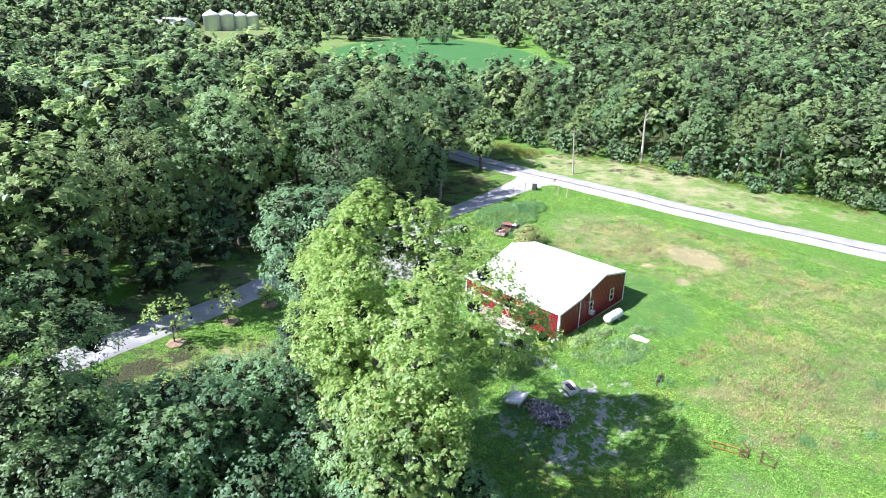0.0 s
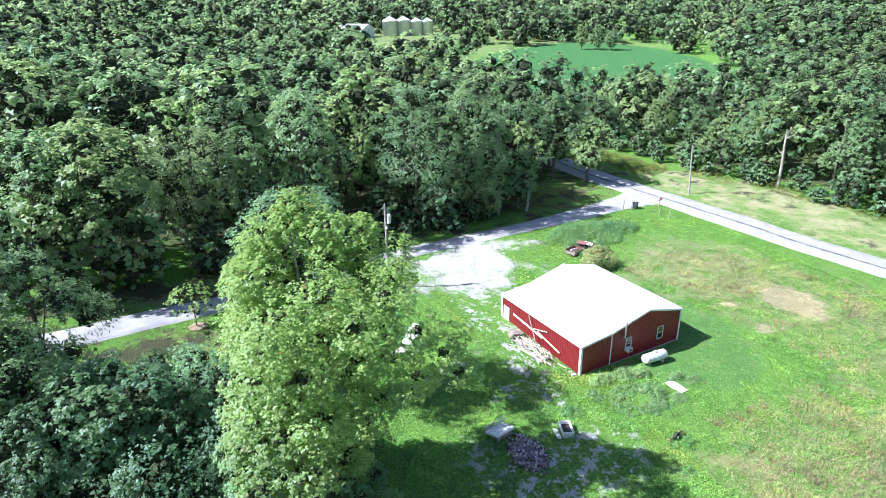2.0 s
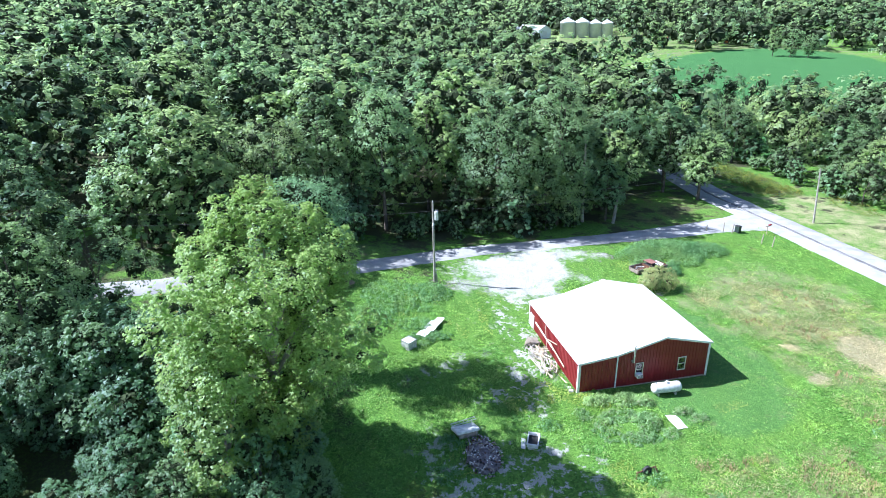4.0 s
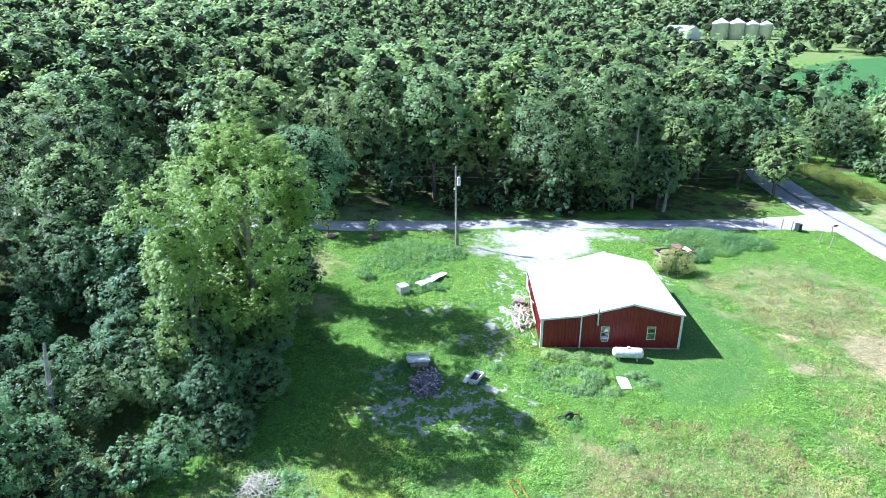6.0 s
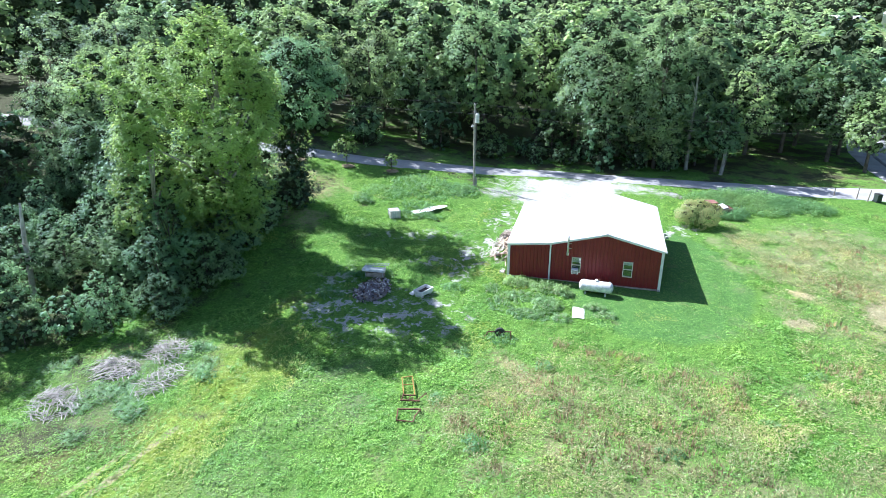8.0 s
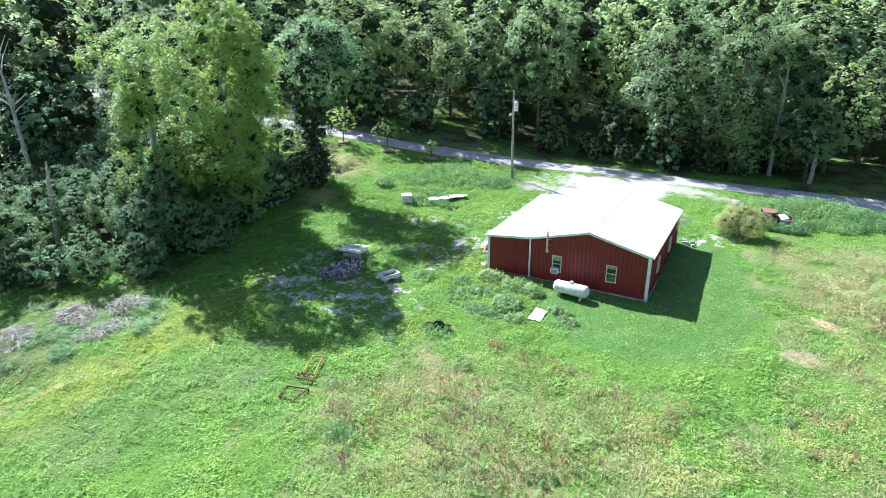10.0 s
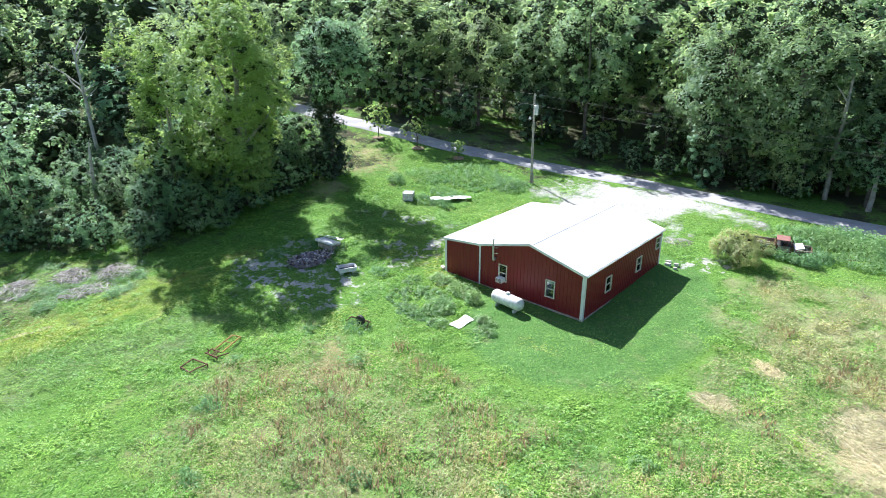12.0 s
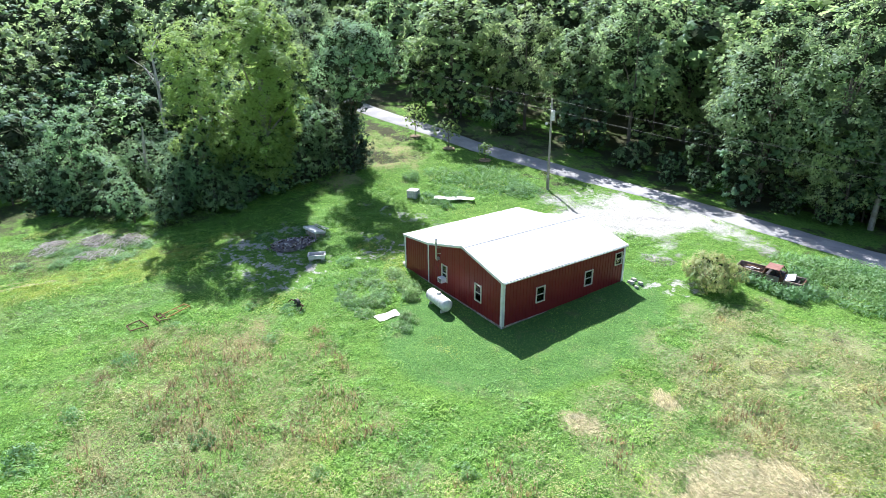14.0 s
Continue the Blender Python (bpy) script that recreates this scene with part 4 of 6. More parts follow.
def roof_slope(xa, za, xb, zb, name):
    """Sheets of one slope from its upper edge (xa, za) to its lower (xb, zb), with ribs down the slope and real thickness."""
    sheet, y0, y1 = 0.915, -0.14, L + 0.14
    n = math.ceil((y1 - y0) / sheet)
    d = Vector((xb - xa, 0, zb - za)).normalized()
    up = Vector((0, 1, 0)).cross(d)
    up = up if up.z > 0 else -up
    for k in range(n):
        a, b = y0 + k * sheet, min(y1, y0 + (k + 1) * sheet)
        prof = []
        s = a
        while s < b - 0.05:
            prof += [(s, 0), (s + 0.02, 0.02), (s + 0.05, 0.02), (s + 0.07, 0)]
            s += 0.305
        prof = [q for q in prof if q[0] < b] + [(b, 0)]
        verts, faces = [], []
        for y, o in prof:
            for x, z in ((xa, za), (xb, zb)):
                verts.append(Vector((x, y, z)) + up * o)
        m = len(prof)
        for i in range(m - 1):
            faces.append((2 * i, 2 * i + 1, 2 * i + 3, 2 * i + 2))
        for y in (a, b):
            for x, z in ((xa, za), (xb, zb)):
                verts.append(Vector((x, y, z)) - up * 0.03)
        q = 2 * m
        faces += [(q, q + 2, q + 3, q + 1), (1, q + 1, q + 3, 2 * m - 1), (0, q, q + 1, 1), (2 * m - 2, 2 * m - 1, q + 3, q + 2)]
        part("roof_sheet", mesh_of("roof_sheet", verts, faces), WHITE_STEEL, barn)


roof_slope(RIDGE_X, Z_P, W + 0.16, Z_R - 0.035, "east")
roof_slope(RIDGE_X, Z_P, TRIM_X, Z_T, "mid")
roof_slope(TRIM_X, Z_T - 0.004, -0.16, Z_L - 0.015, "lean")
ridge = mesh_of("ridge_cap", [(RIDGE_X + dx, y, Z_P + dz) for y in (-0.17, L + 0.17) for dx, dz in ((-0.25, -0.03), (-0.24, -0.02), (0, 0.05), (0.24, -0.02), (0.25, -0.03))],
                [(i, i + 1, i + 6, i + 5) for i in range(4)])
part("ridge_cap", ridge, WHITE_STEEL, barn)
for a, b in (((0, Z_L), (TRIM_X, Z_T)), ((TRIM_X, Z_T), (RIDGE_X, Z_P)), ((RIDGE_X, Z_P), (W, Z_R))):
    for y in (-0.12, L + 0.12):
        part("rake_trim", bar(bmesh.new(), (a[0], y, a[1] - 0.1), (b[0], y, b[1] - 0.1), 0.05, 0.14), TRIM_WHITE, barn)
for x, z in ((-0.13, Z_L - 0.09), (W + 0.13, Z_R - 0.11)):
    part("eave_trim", boxed(x, L / 2, z, 0.04, L + 0.2, 0.12), TRIM_WHITE, barn)
for x, y, z in ((0, 0, Z_L), (W, 0, Z_R), (W, L, Z_R), (0, L, Z_L)):
    sx, sy = (1 if x else -1), (1 if y else -1)
    bm = bmesh.new()
    box(bm, x + sx * 0.045, y - sy * 0.06, z / 2 - 0.15, 0.03, 0.2, z + 0.2)
    box(bm, x - sx * 0.06, y + sy * 0.045, z / 2 - 0.15, 0.2, 0.03, z + 0.2)
    part("corner_trim", bm, TRIM_WHITE, barn)
part("joint_trim", boxed(TRIM_X, -0.05, Z_T / 2 - 0.15, 0.13, 0.04, Z_T + 0.1), TRIM_WHITE, barn)
part("gutter", bar(bmesh.new(), (W + 0.2, -0.1, Z_R - 0.12), (W + 0.2, L + 0.1, Z_R - 0.12), 0.07, 0.09), TRIM_WHITE, barn)


def window(name, place, w, h, blind):
    """A double-hung window: four frame bars, meeting rail, two panes and a blind behind. place is its centre's pose, facing -y."""
    win = new(name)
    win.parent = barn
    win.matrix_local = place
    for cx, cz, sx, sz in ((0, h / 2 - 0.02, w + 0.05, 0.062), (0, -h / 2 + 0.02, w + 0.05, 0.062), (-w / 2 + 0.01, 0, 0.062, h - 0.07), (w / 2 - 0.01, 0, 0.062, h - 0.07)):
        part("frame_bar", boxed(cx, -0.035, cz, sx, 0.1, sz, bevel=0.008), TRIM_CREAM, win)
    part("meeting_rail", boxed(0, -0.03, 0, w - 0.07, 0.06, 0.045), TRIM_CREAM, win)
    for s in (-1, 1):
        p = part("pane", boxed(0, -0.01 if s < 0 else 0.012, s * h / 4, w - 0.07, 0.008, h / 2 - 0.05), GLASS, win)
    part("blind", boxed(0, 0.09, h * (0.5 - blind / 2), w, 0.01, h * blind), TRIM_WHITE, win)
    return win


for i, (a, b, z0, z1) in enumerate(WIN_F):
    window("window", pose((a + b) / 2, 0, (z0 + z1) / 2), b - a, z1 - z0, (0.35, 0.25)[i])
for i, (a, b, z0, z1) in enumerate(WIN_E):
    window("window", pose(W, (a + b) / 2, (z0 + z1) / 2, 0, 0, 90), b - a, z1 - z0, (0.3, 0.3, 0.9)[i])
door = part("door", boxed(-0.02, sum(DOOR_W[:2]) / 2, 0.85, 0.06, 0.86, 2.1, bevel=0.01), TRIM_WHITE, barn, "plain white steel door")
for y in DOOR_W[:2]:
    part("door_jamb", boxed(-0.04, y, 0.85, 0.1, 0.08, 2.2), TRIM_WHITE, barn)
bm = bmesh.new()
bmesh.ops.create_uvsphere(bm, u_segments=10, v_segments=6, radius=0.04, matrix=pose(-0.08, DOOR_W[0] + 0.1, 0.9))
part("handle", bm, GALV, door)
# stovepipe through the front wall
pipe = new("stovepipe")
pipe.parent = barn
part("elbow", boxed(5.02, -0.14, 2.52, 0.22, 0.26, 0.24, bevel=0.03), GALV, pipe)
part("flue", rodded((5.02, -0.28, 2.5), (5.02, -0.28, 4.1), 0.075, sides=12), GALV, pipe)
part("cap", rodded((5.02, -0.28, 4.1), (5.02, -0.28, 4.18), 0.13, 0.05, 12), GALV, pipe)
for z in (3.0, 3.45):
    part("bracket", bar(bmesh.new(), (5.02, -0.28, z), (5.3, -0.03, z), 0.03, 0.03), GALV, pipe)
# air conditioner in the first window
ac = new("air_conditioner")
ac.parent = barn
part("case", boxed(5.72, -0.24, 1.04, 0.56, 0.44, 0.38, bevel=0.02), TRIM_WHITE, ac)
for i in range(5):
    part("louvre", boxed(5.72, -0.466, 0.92 + i * 0.06, 0.46, 0.015, 0.03), BLACK, ac)

# ---------------------------------------------------------------- propane tank
def propane_tank():
    t = thing("propane_tank", 7.55, -1.75, gz(7.5, -1.7), -4, "white domestic propane tank lying on two feet by the barn", "tank")
    r, ln = 0.47, 2.75
    prof = [(-ln / 2, 0.02)] + [(-ln / 2 + 0.3 - 0.3 * math.cos(a), r * math.sin(a)) for a in np.linspace(0.15, math.pi / 2, 6)]
    prof = prof + [(-x, y) for x, y in reversed(prof)]
    v, f = tube([(x, 0, 0.66) for x, _ in prof], [y for _, y in prof], 20)
    part("shell", quads_mesh("shell", v, f), TANK_WHITE, t, smooth=True)
    part("dome", rodded((0.0, 0, 1.08), (0.0, 0, 1.26), 0.16, 0.13, 14), TANK_WHITE, t)
    for x in (-0.8, 0.8):
        part("foot", boxed(x, 0, 0.1, 0.12, 0.7, 0.24, bevel=0.01), CONCRETE, t)
    for x in (-1.0, 1.0):
        part("lifting_lug", boxed(x, 0, 1.15, 0.12, 0.03, 0.1), TANK_WHITE, t)
    part("valve_pipe", rodded((0.0, 0, 1.2), (0.3, 0.1, 1.3), 0.02), RUST, t)
    return t


propane_tank()


# ---------------------------------------------------------------- utility poles and wires
def utility_pole(x, y, h, lean, label, transformer):
    t = thing("utility_pole", x, y, gz(x, y), 0, label, "pole", "utility poles")
    part("mast", rodded((0, 0, -0.5), (lean, 0, h), 0.16, 0.1, 12), POLE_WOOD, t)
    if transformer:
        tr = part("transformer", rodded((lean + 0.38, -0.12, h - 2.1), (lean + 0.38, -0.12, h - 1.1), 0.23, sides=14), TANK_WHITE, t, "pale grey can transformer")
        part("lid", rodded((lean + 0.38, -0.12, h - 1.1), (lean + 0.38, -0.12, h - 1.0), 0.25, 0.12, 14), TANK_WHITE, tr)
        for dx in (-0.1, 0.1):
            part("bushing", rodded((lean + 0.38 + dx, -0.12, h - 1.0), (lean + 0.38 + dx, -0.12, h - 0.8), 0.035), CONCRETE, tr)
        lamp = part("lamp_arm", rodded((lean, 0, h - 2.5), (lean - 0.1, -0.55, h - 2.35), 0.03), GALV, t)
        part("lamp_head", rodded((lean - 0.1, -0.55, h - 2.55), (lean - 0.1, -0.55, h - 2.3), 0.16, 0.09, 12), TANK_WHITE, lamp, "round yard lamp head")
        part("insulator", rodded((lean, 0, h), (lean, 0, h + 0.18), 0.05), CONCRETE, t)
        part("meter_box", boxed(0.1, -0.2, 1.5, 0.22, 0.12, 0.35), GALV, t)
        part("stub_post", bar(bmesh.new(), (0.25, -0.1, -0.3), (0.2, -0.08, 1.1), 0.14, 0.14), POLE_WOOD, t)
    return t


utility_pole(-7.8, 23.5, 9.9, -0.1, "weathered wooden utility pole with a grey transformer can", True)
utility_pole(54.0, 33.2, 8.6, -0.9, "leaning bare wooden pole beyond the road", False)


def cable(a, b, sag, r=0.012, n=24):
    pts = [Vector(a).lerp(Vector(b), i / n) - Vector((0, 0, sag * 4 * (i / n) * (1 - i / n))) for i in range(n + 1)]
    v, f = tube(pts, [r] * (n + 1), 5)
    ob = part("overhead_wire", quads_mesh("overhead_wire", v, f), WIRE)
    return tagged(ob, "thin grey overhead wire strung along the lane", "wire", "overhead wires")


ptop = gz(-7.8, 23.5) + 9.9
for dz in (0.0, -1.15):
    cable((-7.9, 23.5, ptop + 0.1 + dz), (-75, 20.0, 17.0 + dz), 1.2, n=32)
    cable((-7.9, 23.5, ptop + 0.1 + dz), (56, 37, 9.5 + dz), 1.3, n=32)


# ---------------------------------------------------------------- old pickup in the weeds
def old_pickup():
    t = thing("pickup_truck", 19.2, 21.7, gz(19.2, 21.7) - 0.28, 14, "rusted old pickup truck sunk in weeds with junk in its bed", "truck")
    bed = part("bed", boxed(-1.35, 0, 0.62, 2.1, 1.6, 0.06), RUST, t)
    for y in (-0.8, 0.8):
        part("bed_side", boxed(-1.35, y, 0.88, 2.1, 0.1, 0.5, bevel=0.03), FADED, bed, "faded pale bed side")
    part("bed_end", boxed(-0.34, 0, 0.9, 0.06, 1.6, 0.5), RUST, bed)
    part("tailgate", boxed(-2.42, 0, 0.84, 0.06, 1.5, 0.42), FADED, bed)
    bm = bmesh.new()
    vs = [bm.verts.new(p) for p in [(-0.28, -0.78, 0.55), (1.1, -0.78, 0.55), (1.1, -0.78, 1.05), (0.75, -0.66, 1.5), (-0.2, -0.66, 1.52), (-0.28, -0.76, 1.05),
                                    (-0.28, 0.78, 0.55), (1.1, 0.78, 0.55), (1.1, 0.78, 1.05), (0.75, 0.66, 1.5), (-0.2, 0.66, 1.52), (-0.28, 0.76, 1.05)]]
    for f in ((0, 1, 2, 5), (6, 11, 8, 7), (0, 5, 11, 6), (3, 4, 10, 9), (0, 6, 7, 1), (1, 7, 8, 2)):
        bm.faces.new([vs[i] for i in f])
    for a, b in ((2, 3), (5, 4), (8, 9), (11, 10)):
        bar(bm, vs[a].co, vs[b].co, 0.07, 0.07)
    cab = part("cab", bm, RUST, t)
    part("roof", boxed(0.27, 0, 1.53, 1.05, 1.36, 0.07, bevel=0.03), plain("red_primer_roof", (0.19, 0.075, 0.06), (0.29, 0.15, 0.12), 2, 0.7), cab, "dull red rusted cab roof")
    part("dashboard", boxed(0.85, 0, 0.95, 0.25, 1.3, 0.25), BLACK, cab)
    part("seat", boxed(0.1, 0, 0.85, 0.5, 1.3, 0.5, bevel=0.06), BLACK, cab)
    for y in (-0.78, 0.78):
        part("door_skin", boxed(0.4, y, 0.82, 0.95, 0.06, 0.5, bevel=0.02), FADED, cab)
        part("fender", boxed(1.85, y * 0.95, 0.72, 1.35, 0.2, 0.42, bevel=0.08), FADED, t)
    part("engine", boxed(1.8, 0, 0.62, 0.8, 0.6, 0.4, bevel=0.05), BLACK, t)
    part("hood", boxed(1.5, -0.1, 1.02, 0.75, 1.2, 0.05, (4, -14, 8), bevel=0.02), TRIM_WHITE, t, "white hood lying askew")
    part("grille", boxed(2.5, 0, 0.7, 0.08, 1.5, 0.35), RUST, t)
    part("bumper", boxed(2.62, 0, 0.45, 0.1, 1.6, 0.16, bevel=0.02), GALV, t)
    for x in (-1.5, 1.85):
        for y in (-0.78, 0.78):
            w = part("wheel", rodded((x, y - 0.1, 0.34), (x, y + 0.1, 0.34), 0.34, sides=16), BLACK, t)
            part("rim", rodded((x, y - 0.12, 0.34), (x, y + 0.12, 0.34), 0.18, sides=12), RUST, w)
    rng = random.Random(4)
    for i in range(14):
        a = Vector((rng.uniform(-2.2, -0.6), rng.uniform(-0.6, 0.6), 0.72 + rng.uniform(0, 0.25)))
        b = a + Vector((rng.uniform(-0.6, 0.6), rng.uniform(-0.4, 0.4), rng.uniform(0, 0.2)))
        part("bed_scrap", bar(bmesh.new(), a, b, rng.uniform(0.04, 0.16), 0.05), (TRIM_WHITE, FADED, RUST)[i % 3], bed)
    return t


old_pickup()


# ---------------------------------------------------------------- scrap and rubbish in the yard
def scrap_pile():
    t = thing("scrap_pile", -10.3, -5.9, gz(-10.3, -5.9), 0, "heap of broken rubbish and ash in the tree shade", "rubbish pile")
    rng = random.Random(8)
    bm = bmesh.new()
    bmesh.ops.create_uvsphere(bm, u_segments=24, v_segments=12, radius=1, matrix=Matrix.Diagonal((1.25, 2.0, 0.42, 1)))
    for v in bm.verts:
        v.co += Vector((noise.noise(v.co * 2.1), noise.noise(v.co * 2.7 + Vector((5, 0, 0))), 0.7 * noise.noise(v.co * 3.1))) * 0.28
    part("ash_mound", bm, plain("ash_and_dirt", (0.10, 0.085, 0.09), (0.30, 0.27, 0.28), 3, 0.95, 0, 0.03, 0.2, 18), t, smooth=True)
    mats = (RUST, DEADWOOD, TRIM_WHITE, BLACK, plain("mauve_plastic", (0.16, 0.13, 0.15), (0.28, 0.24, 0.26), 3), WOOD_OLD)
    shared = []
    for k in range(6):
        b = boxed(0, 0, 0, rng.uniform(0.08, 0.24), rng.uniform(0.05, 0.16), rng.uniform(0.02, 0.08))
        for v in b.verts:
            v.co += Vector((rng.uniform(-1, 1), rng.uniform(-1, 1), rng.uniform(-1, 1))) * 0.035
        me = bpy.data.meshes.new("scrap")
        b.to_mesh(me), b.free()
        me.materials.append(mats[k])
        shared.append(me)
    for i in range(290):
        r, a = math.sqrt(rng.random()) * 1.15, rng.uniform(0, 2 * math.pi)
        x, y = 1.3 * r * math.cos(a), 2.1 * r * math.sin(a)
        ob = part("scrap", shared[i % 6], mats[i % 6], t)
        ob.matrix_local = pose(x, y, 0.03 + 0.42 * math.sqrt(max(0, 1 - (r / 1.15) ** 2)), rng.uniform(-50, 50), rng.uniform(-50, 50), rng.uniform(0, 360))
    return t


scrap_pile()


def bed_cap():
    t = thing("truck_bed_cap", -11.1, -3.3, gz(-11.1, -3.3), 12, "white fibreglass truck cap tipped on a rail frame", "truck cap")
    bm = bmesh.new()
    box(bm, 0, -0.15, 0.62, 2.0, 1.25, 0.26, (-12, 4, 0), bevel=0.1)
    part("shell", bm, TANK_WHITE, t, smooth=False)
    for y in (0.45, 0.75):
        part("rail", rodded((-0.9, y, 0.72), (1.25, y - 0.1, 0.82), 0.035), GALV, t)
    for i in range(7):
        part("rung", rodded((-0.8 + i * 0.33, 0.45, 0.73 + i * 0.015), (-0.8 + i * 0.33, 0.74, 0.74 + i * 0.015), 0.022), GALV, t)
    for x, y in ((-0.8, 0.6), (0.9, 0.5), (-0.7, -0.6), (0.8, -0.6)):
        part("leg", rodded((x, y, -0.1), (x, y, 0.7), 0.035), GALV, t)
    part("crate", boxed(0.1, -0.05, 0.2, 1.6, 1.0, 0.5), WOOD_OLD, t)
    return t


bed_cap()


def white_tub():
    t = thing("utility_tub", -6.1, -5.4, gz(-6.1, -5.4), 64, "white oblong tub with a dark open inside, on blocks", "tub")
    bm = bmesh.new()
    for y in (-0.42, 0.42):
        box(bm, 0, y, 0.53, 1.5, 0.1, 0.1, bevel=0.02)
    for x in (-0.72, 0.72):
        box(bm, x, 0, 0.53, 0.1, 0.8, 0.1, bevel=0.02)
    part("rim", bm, TRIM_WHITE, t, "white enamelled rim")
    bm = bmesh.new()
    for y in (-0.4, 0.4):
        box(bm, 0, y, 0.35, 1.4, 0.05, 0.28)
    for x in (-0.68, 0.68):
        box(bm, x, 0, 0.35, 0.05, 0.76, 0.28)
    part("wall", bm, TANK_WHITE, t)
    part("bottom", boxed(0, 0, 0.3, 1.34, 0.74, 0.05), BLACK, t, "black floor")
    for x in (-0.5, 0.5):
        part("block", boxed(x, 0, 0.15, 0.3, 0.7, 0.34), CONCRETE, t)
    part("plank", boxed(-0.2, 0.75, 0.12, 1.2, 0.35, 0.05, (12, 0, 6)), TRIM_WHITE, t)
    return t


white_tub()


def sheet(x, y, w, l, turn, label, material, rise=0.06, fold=0.04):
    t = thing("metal_sheet", x, y, gz(x, y), turn, label, "sheet", "loose sheets")
    n = 10
    verts = []
    for k, dz in enumerate((0.0, -0.012)):
        for i in range(n + 1):
            for j in range(7):
                u, v = j / 6 - 0.5, i / n - 0.5
                verts.append((u * w, v * l, rise + dz + fold * math.sin(i * 1.1 + j * 0.5) + (0.012 if j % 2 else 0)))
    m = (n + 1) * 7
    faces = [(i * 7 + j, i * 7 + j + 1, i * 7 + j + 8, i * 7 + j + 7) for i in range(n) for j in range(6)]
    faces += [tuple(m + q for q in reversed(f)) for f in faces]
    part("panel", mesh_of("panel", verts, faces), material, t)
    return t


sheet(6.35, -5.1, 0.9, 2.5, 2, "white steel roofing sheet lying in the grass", WHITE_STEEL)
sheet(-10.9, 12.2, 1.0, 3.4, -38, "long white roofing sheet half sunk in weeds", WHITE_STEEL, 0.22)
sheet(-10.0, 12.9, 0.8, 3.0, -36, "long white roofing sheet half sunk in weeds", WHITE_STEEL, 0.30)


def wire_crate():
    t = thing("wire_crate", -13.4, 9.1, gz(-13.4, 9.1) - 0.05, 35, "white plastic crate with slatted sides in tall weeds", "crate")
    part("inner_box", boxed(0, 0, 0.45, 0.98, 0.98, 0.86, bevel=0.04), TANK_WHITE, t)
    for s in (-1, 1):
        for i in range(5):
            part("bar", boxed(-0.48 + i * 0.24, s * 0.53, 0.46, 0.04, 0.03, 0.9), GALV, t)
            part("bar", boxed(s * 0.53, -0.48 + i * 0.24, 0.46, 0.03, 0.04, 0.9), GALV, t)
        for z in (0.1, 0.5, 0.88):
            part("hoop", boxed(0, s * 0.545, z, 1.1, 0.03, 0.04), GALV, t)
            part("hoop", boxed(s * 0.545, 0, z, 0.03, 1.1, 0.04), GALV, t)
    return t


wire_crate()


# ---------------------------------------------------------------- rusting farm implements
def implement_frame(x, y, turn, bars, material, label):
    t = thing("farm_implement", x, y, gz(x, y), turn, label, "farm implement", "rusting implement frames")
    for a, b, w in bars:
        part("beam", bar(bmesh.new(), (a[0] * 0.9, a[1] * 0.9, a[2] * 0.55), (b[0] * 0.9, b[1] * 0.9, b[2] * 0.55), w * 0.8, w * 0.8), material, t)
    return t


implement_frame(-3.6, -17.7, 20, [((-0.35, -1.1, 0.3), (-0.4, 1.0, 0.45), 0.08), ((0.4, -1.1, 0.25), (0.35, 1.0, 0.5), 0.08), ((-0.4, 0.95, 0.45), (0.35, 1.0, 0.5), 0.07),
                                  ((-0.38, 0.1, 0.38), (0.38, 0.1, 0.38), 0.06), ((-0.35, -1.1, 0.3), (-0.35, -1.1, -0.1), 0.06), ((0.35, 1.0, 0.5), (0.35, 1.0, -0.1), 0.06)],
                RUST_YELLOW, "rusty yellow ladder-like implement frame lying in mown grass")
implement_frame(-3.1, -19.0, 8, [((-0.6, -0.25, 0.35), (0.75, -0.2, 0.35), 0.09), ((-0.5, 0.3, 0.4), (0.4, 0.35, 0.4), 0.08), ((-0.5, -0.3, 0.3), (-0.5, 0.35, 0.55), 0.07), ((0, -0.3, 0.3), (0, 0.4, 0.45), 0.06),
                                 ((0.4, -0.3, 0.3), (1.1, 0.5, 0.6), 0.06), ((-0.6, 0, 0.7), (-0.6, 0, -0.1), 0.07), ((0.6, -0.2, 0.35), (0.6, -0.2, -0.1), 0.06), ((0.2, -0.3, 0.2), (0.2, 0.4, 0.6), 0.05)],
                RUST, "rust-brown cultivator frame with short tines in the grass")
implement_frame(-2.7, -20.6, 10, [((-0.75, 0.55, 0.4), (0.75, 0.6, 0.45), 0.09), ((-0.7, -0.5, 0.25), (0.4, -0.6, 0.25), 0.08), ((-0.75, 0.55, 0.4), (-0.7, -0.5, 0.25), 0.08), ((0.75, 0.6, 0.45), (0.4, -0.1, 0.25), 0.07),
                                  ((0.4, -0.6, 0.25), (0.45, 0.1, 0.3), 0.07), ((-0.75, 0.55, 0.4), (-0.75, 0.55, -0.1), 0.07), ((0.75, 0.6, 0.45), (0.75, 0.6, -0.1), 0.07), ((-0.7, -0.5, 0.25), (-0.7, -0.5, -0.1), 0.07)],
                RUST, "square rusted steel frame standing open in the grass")


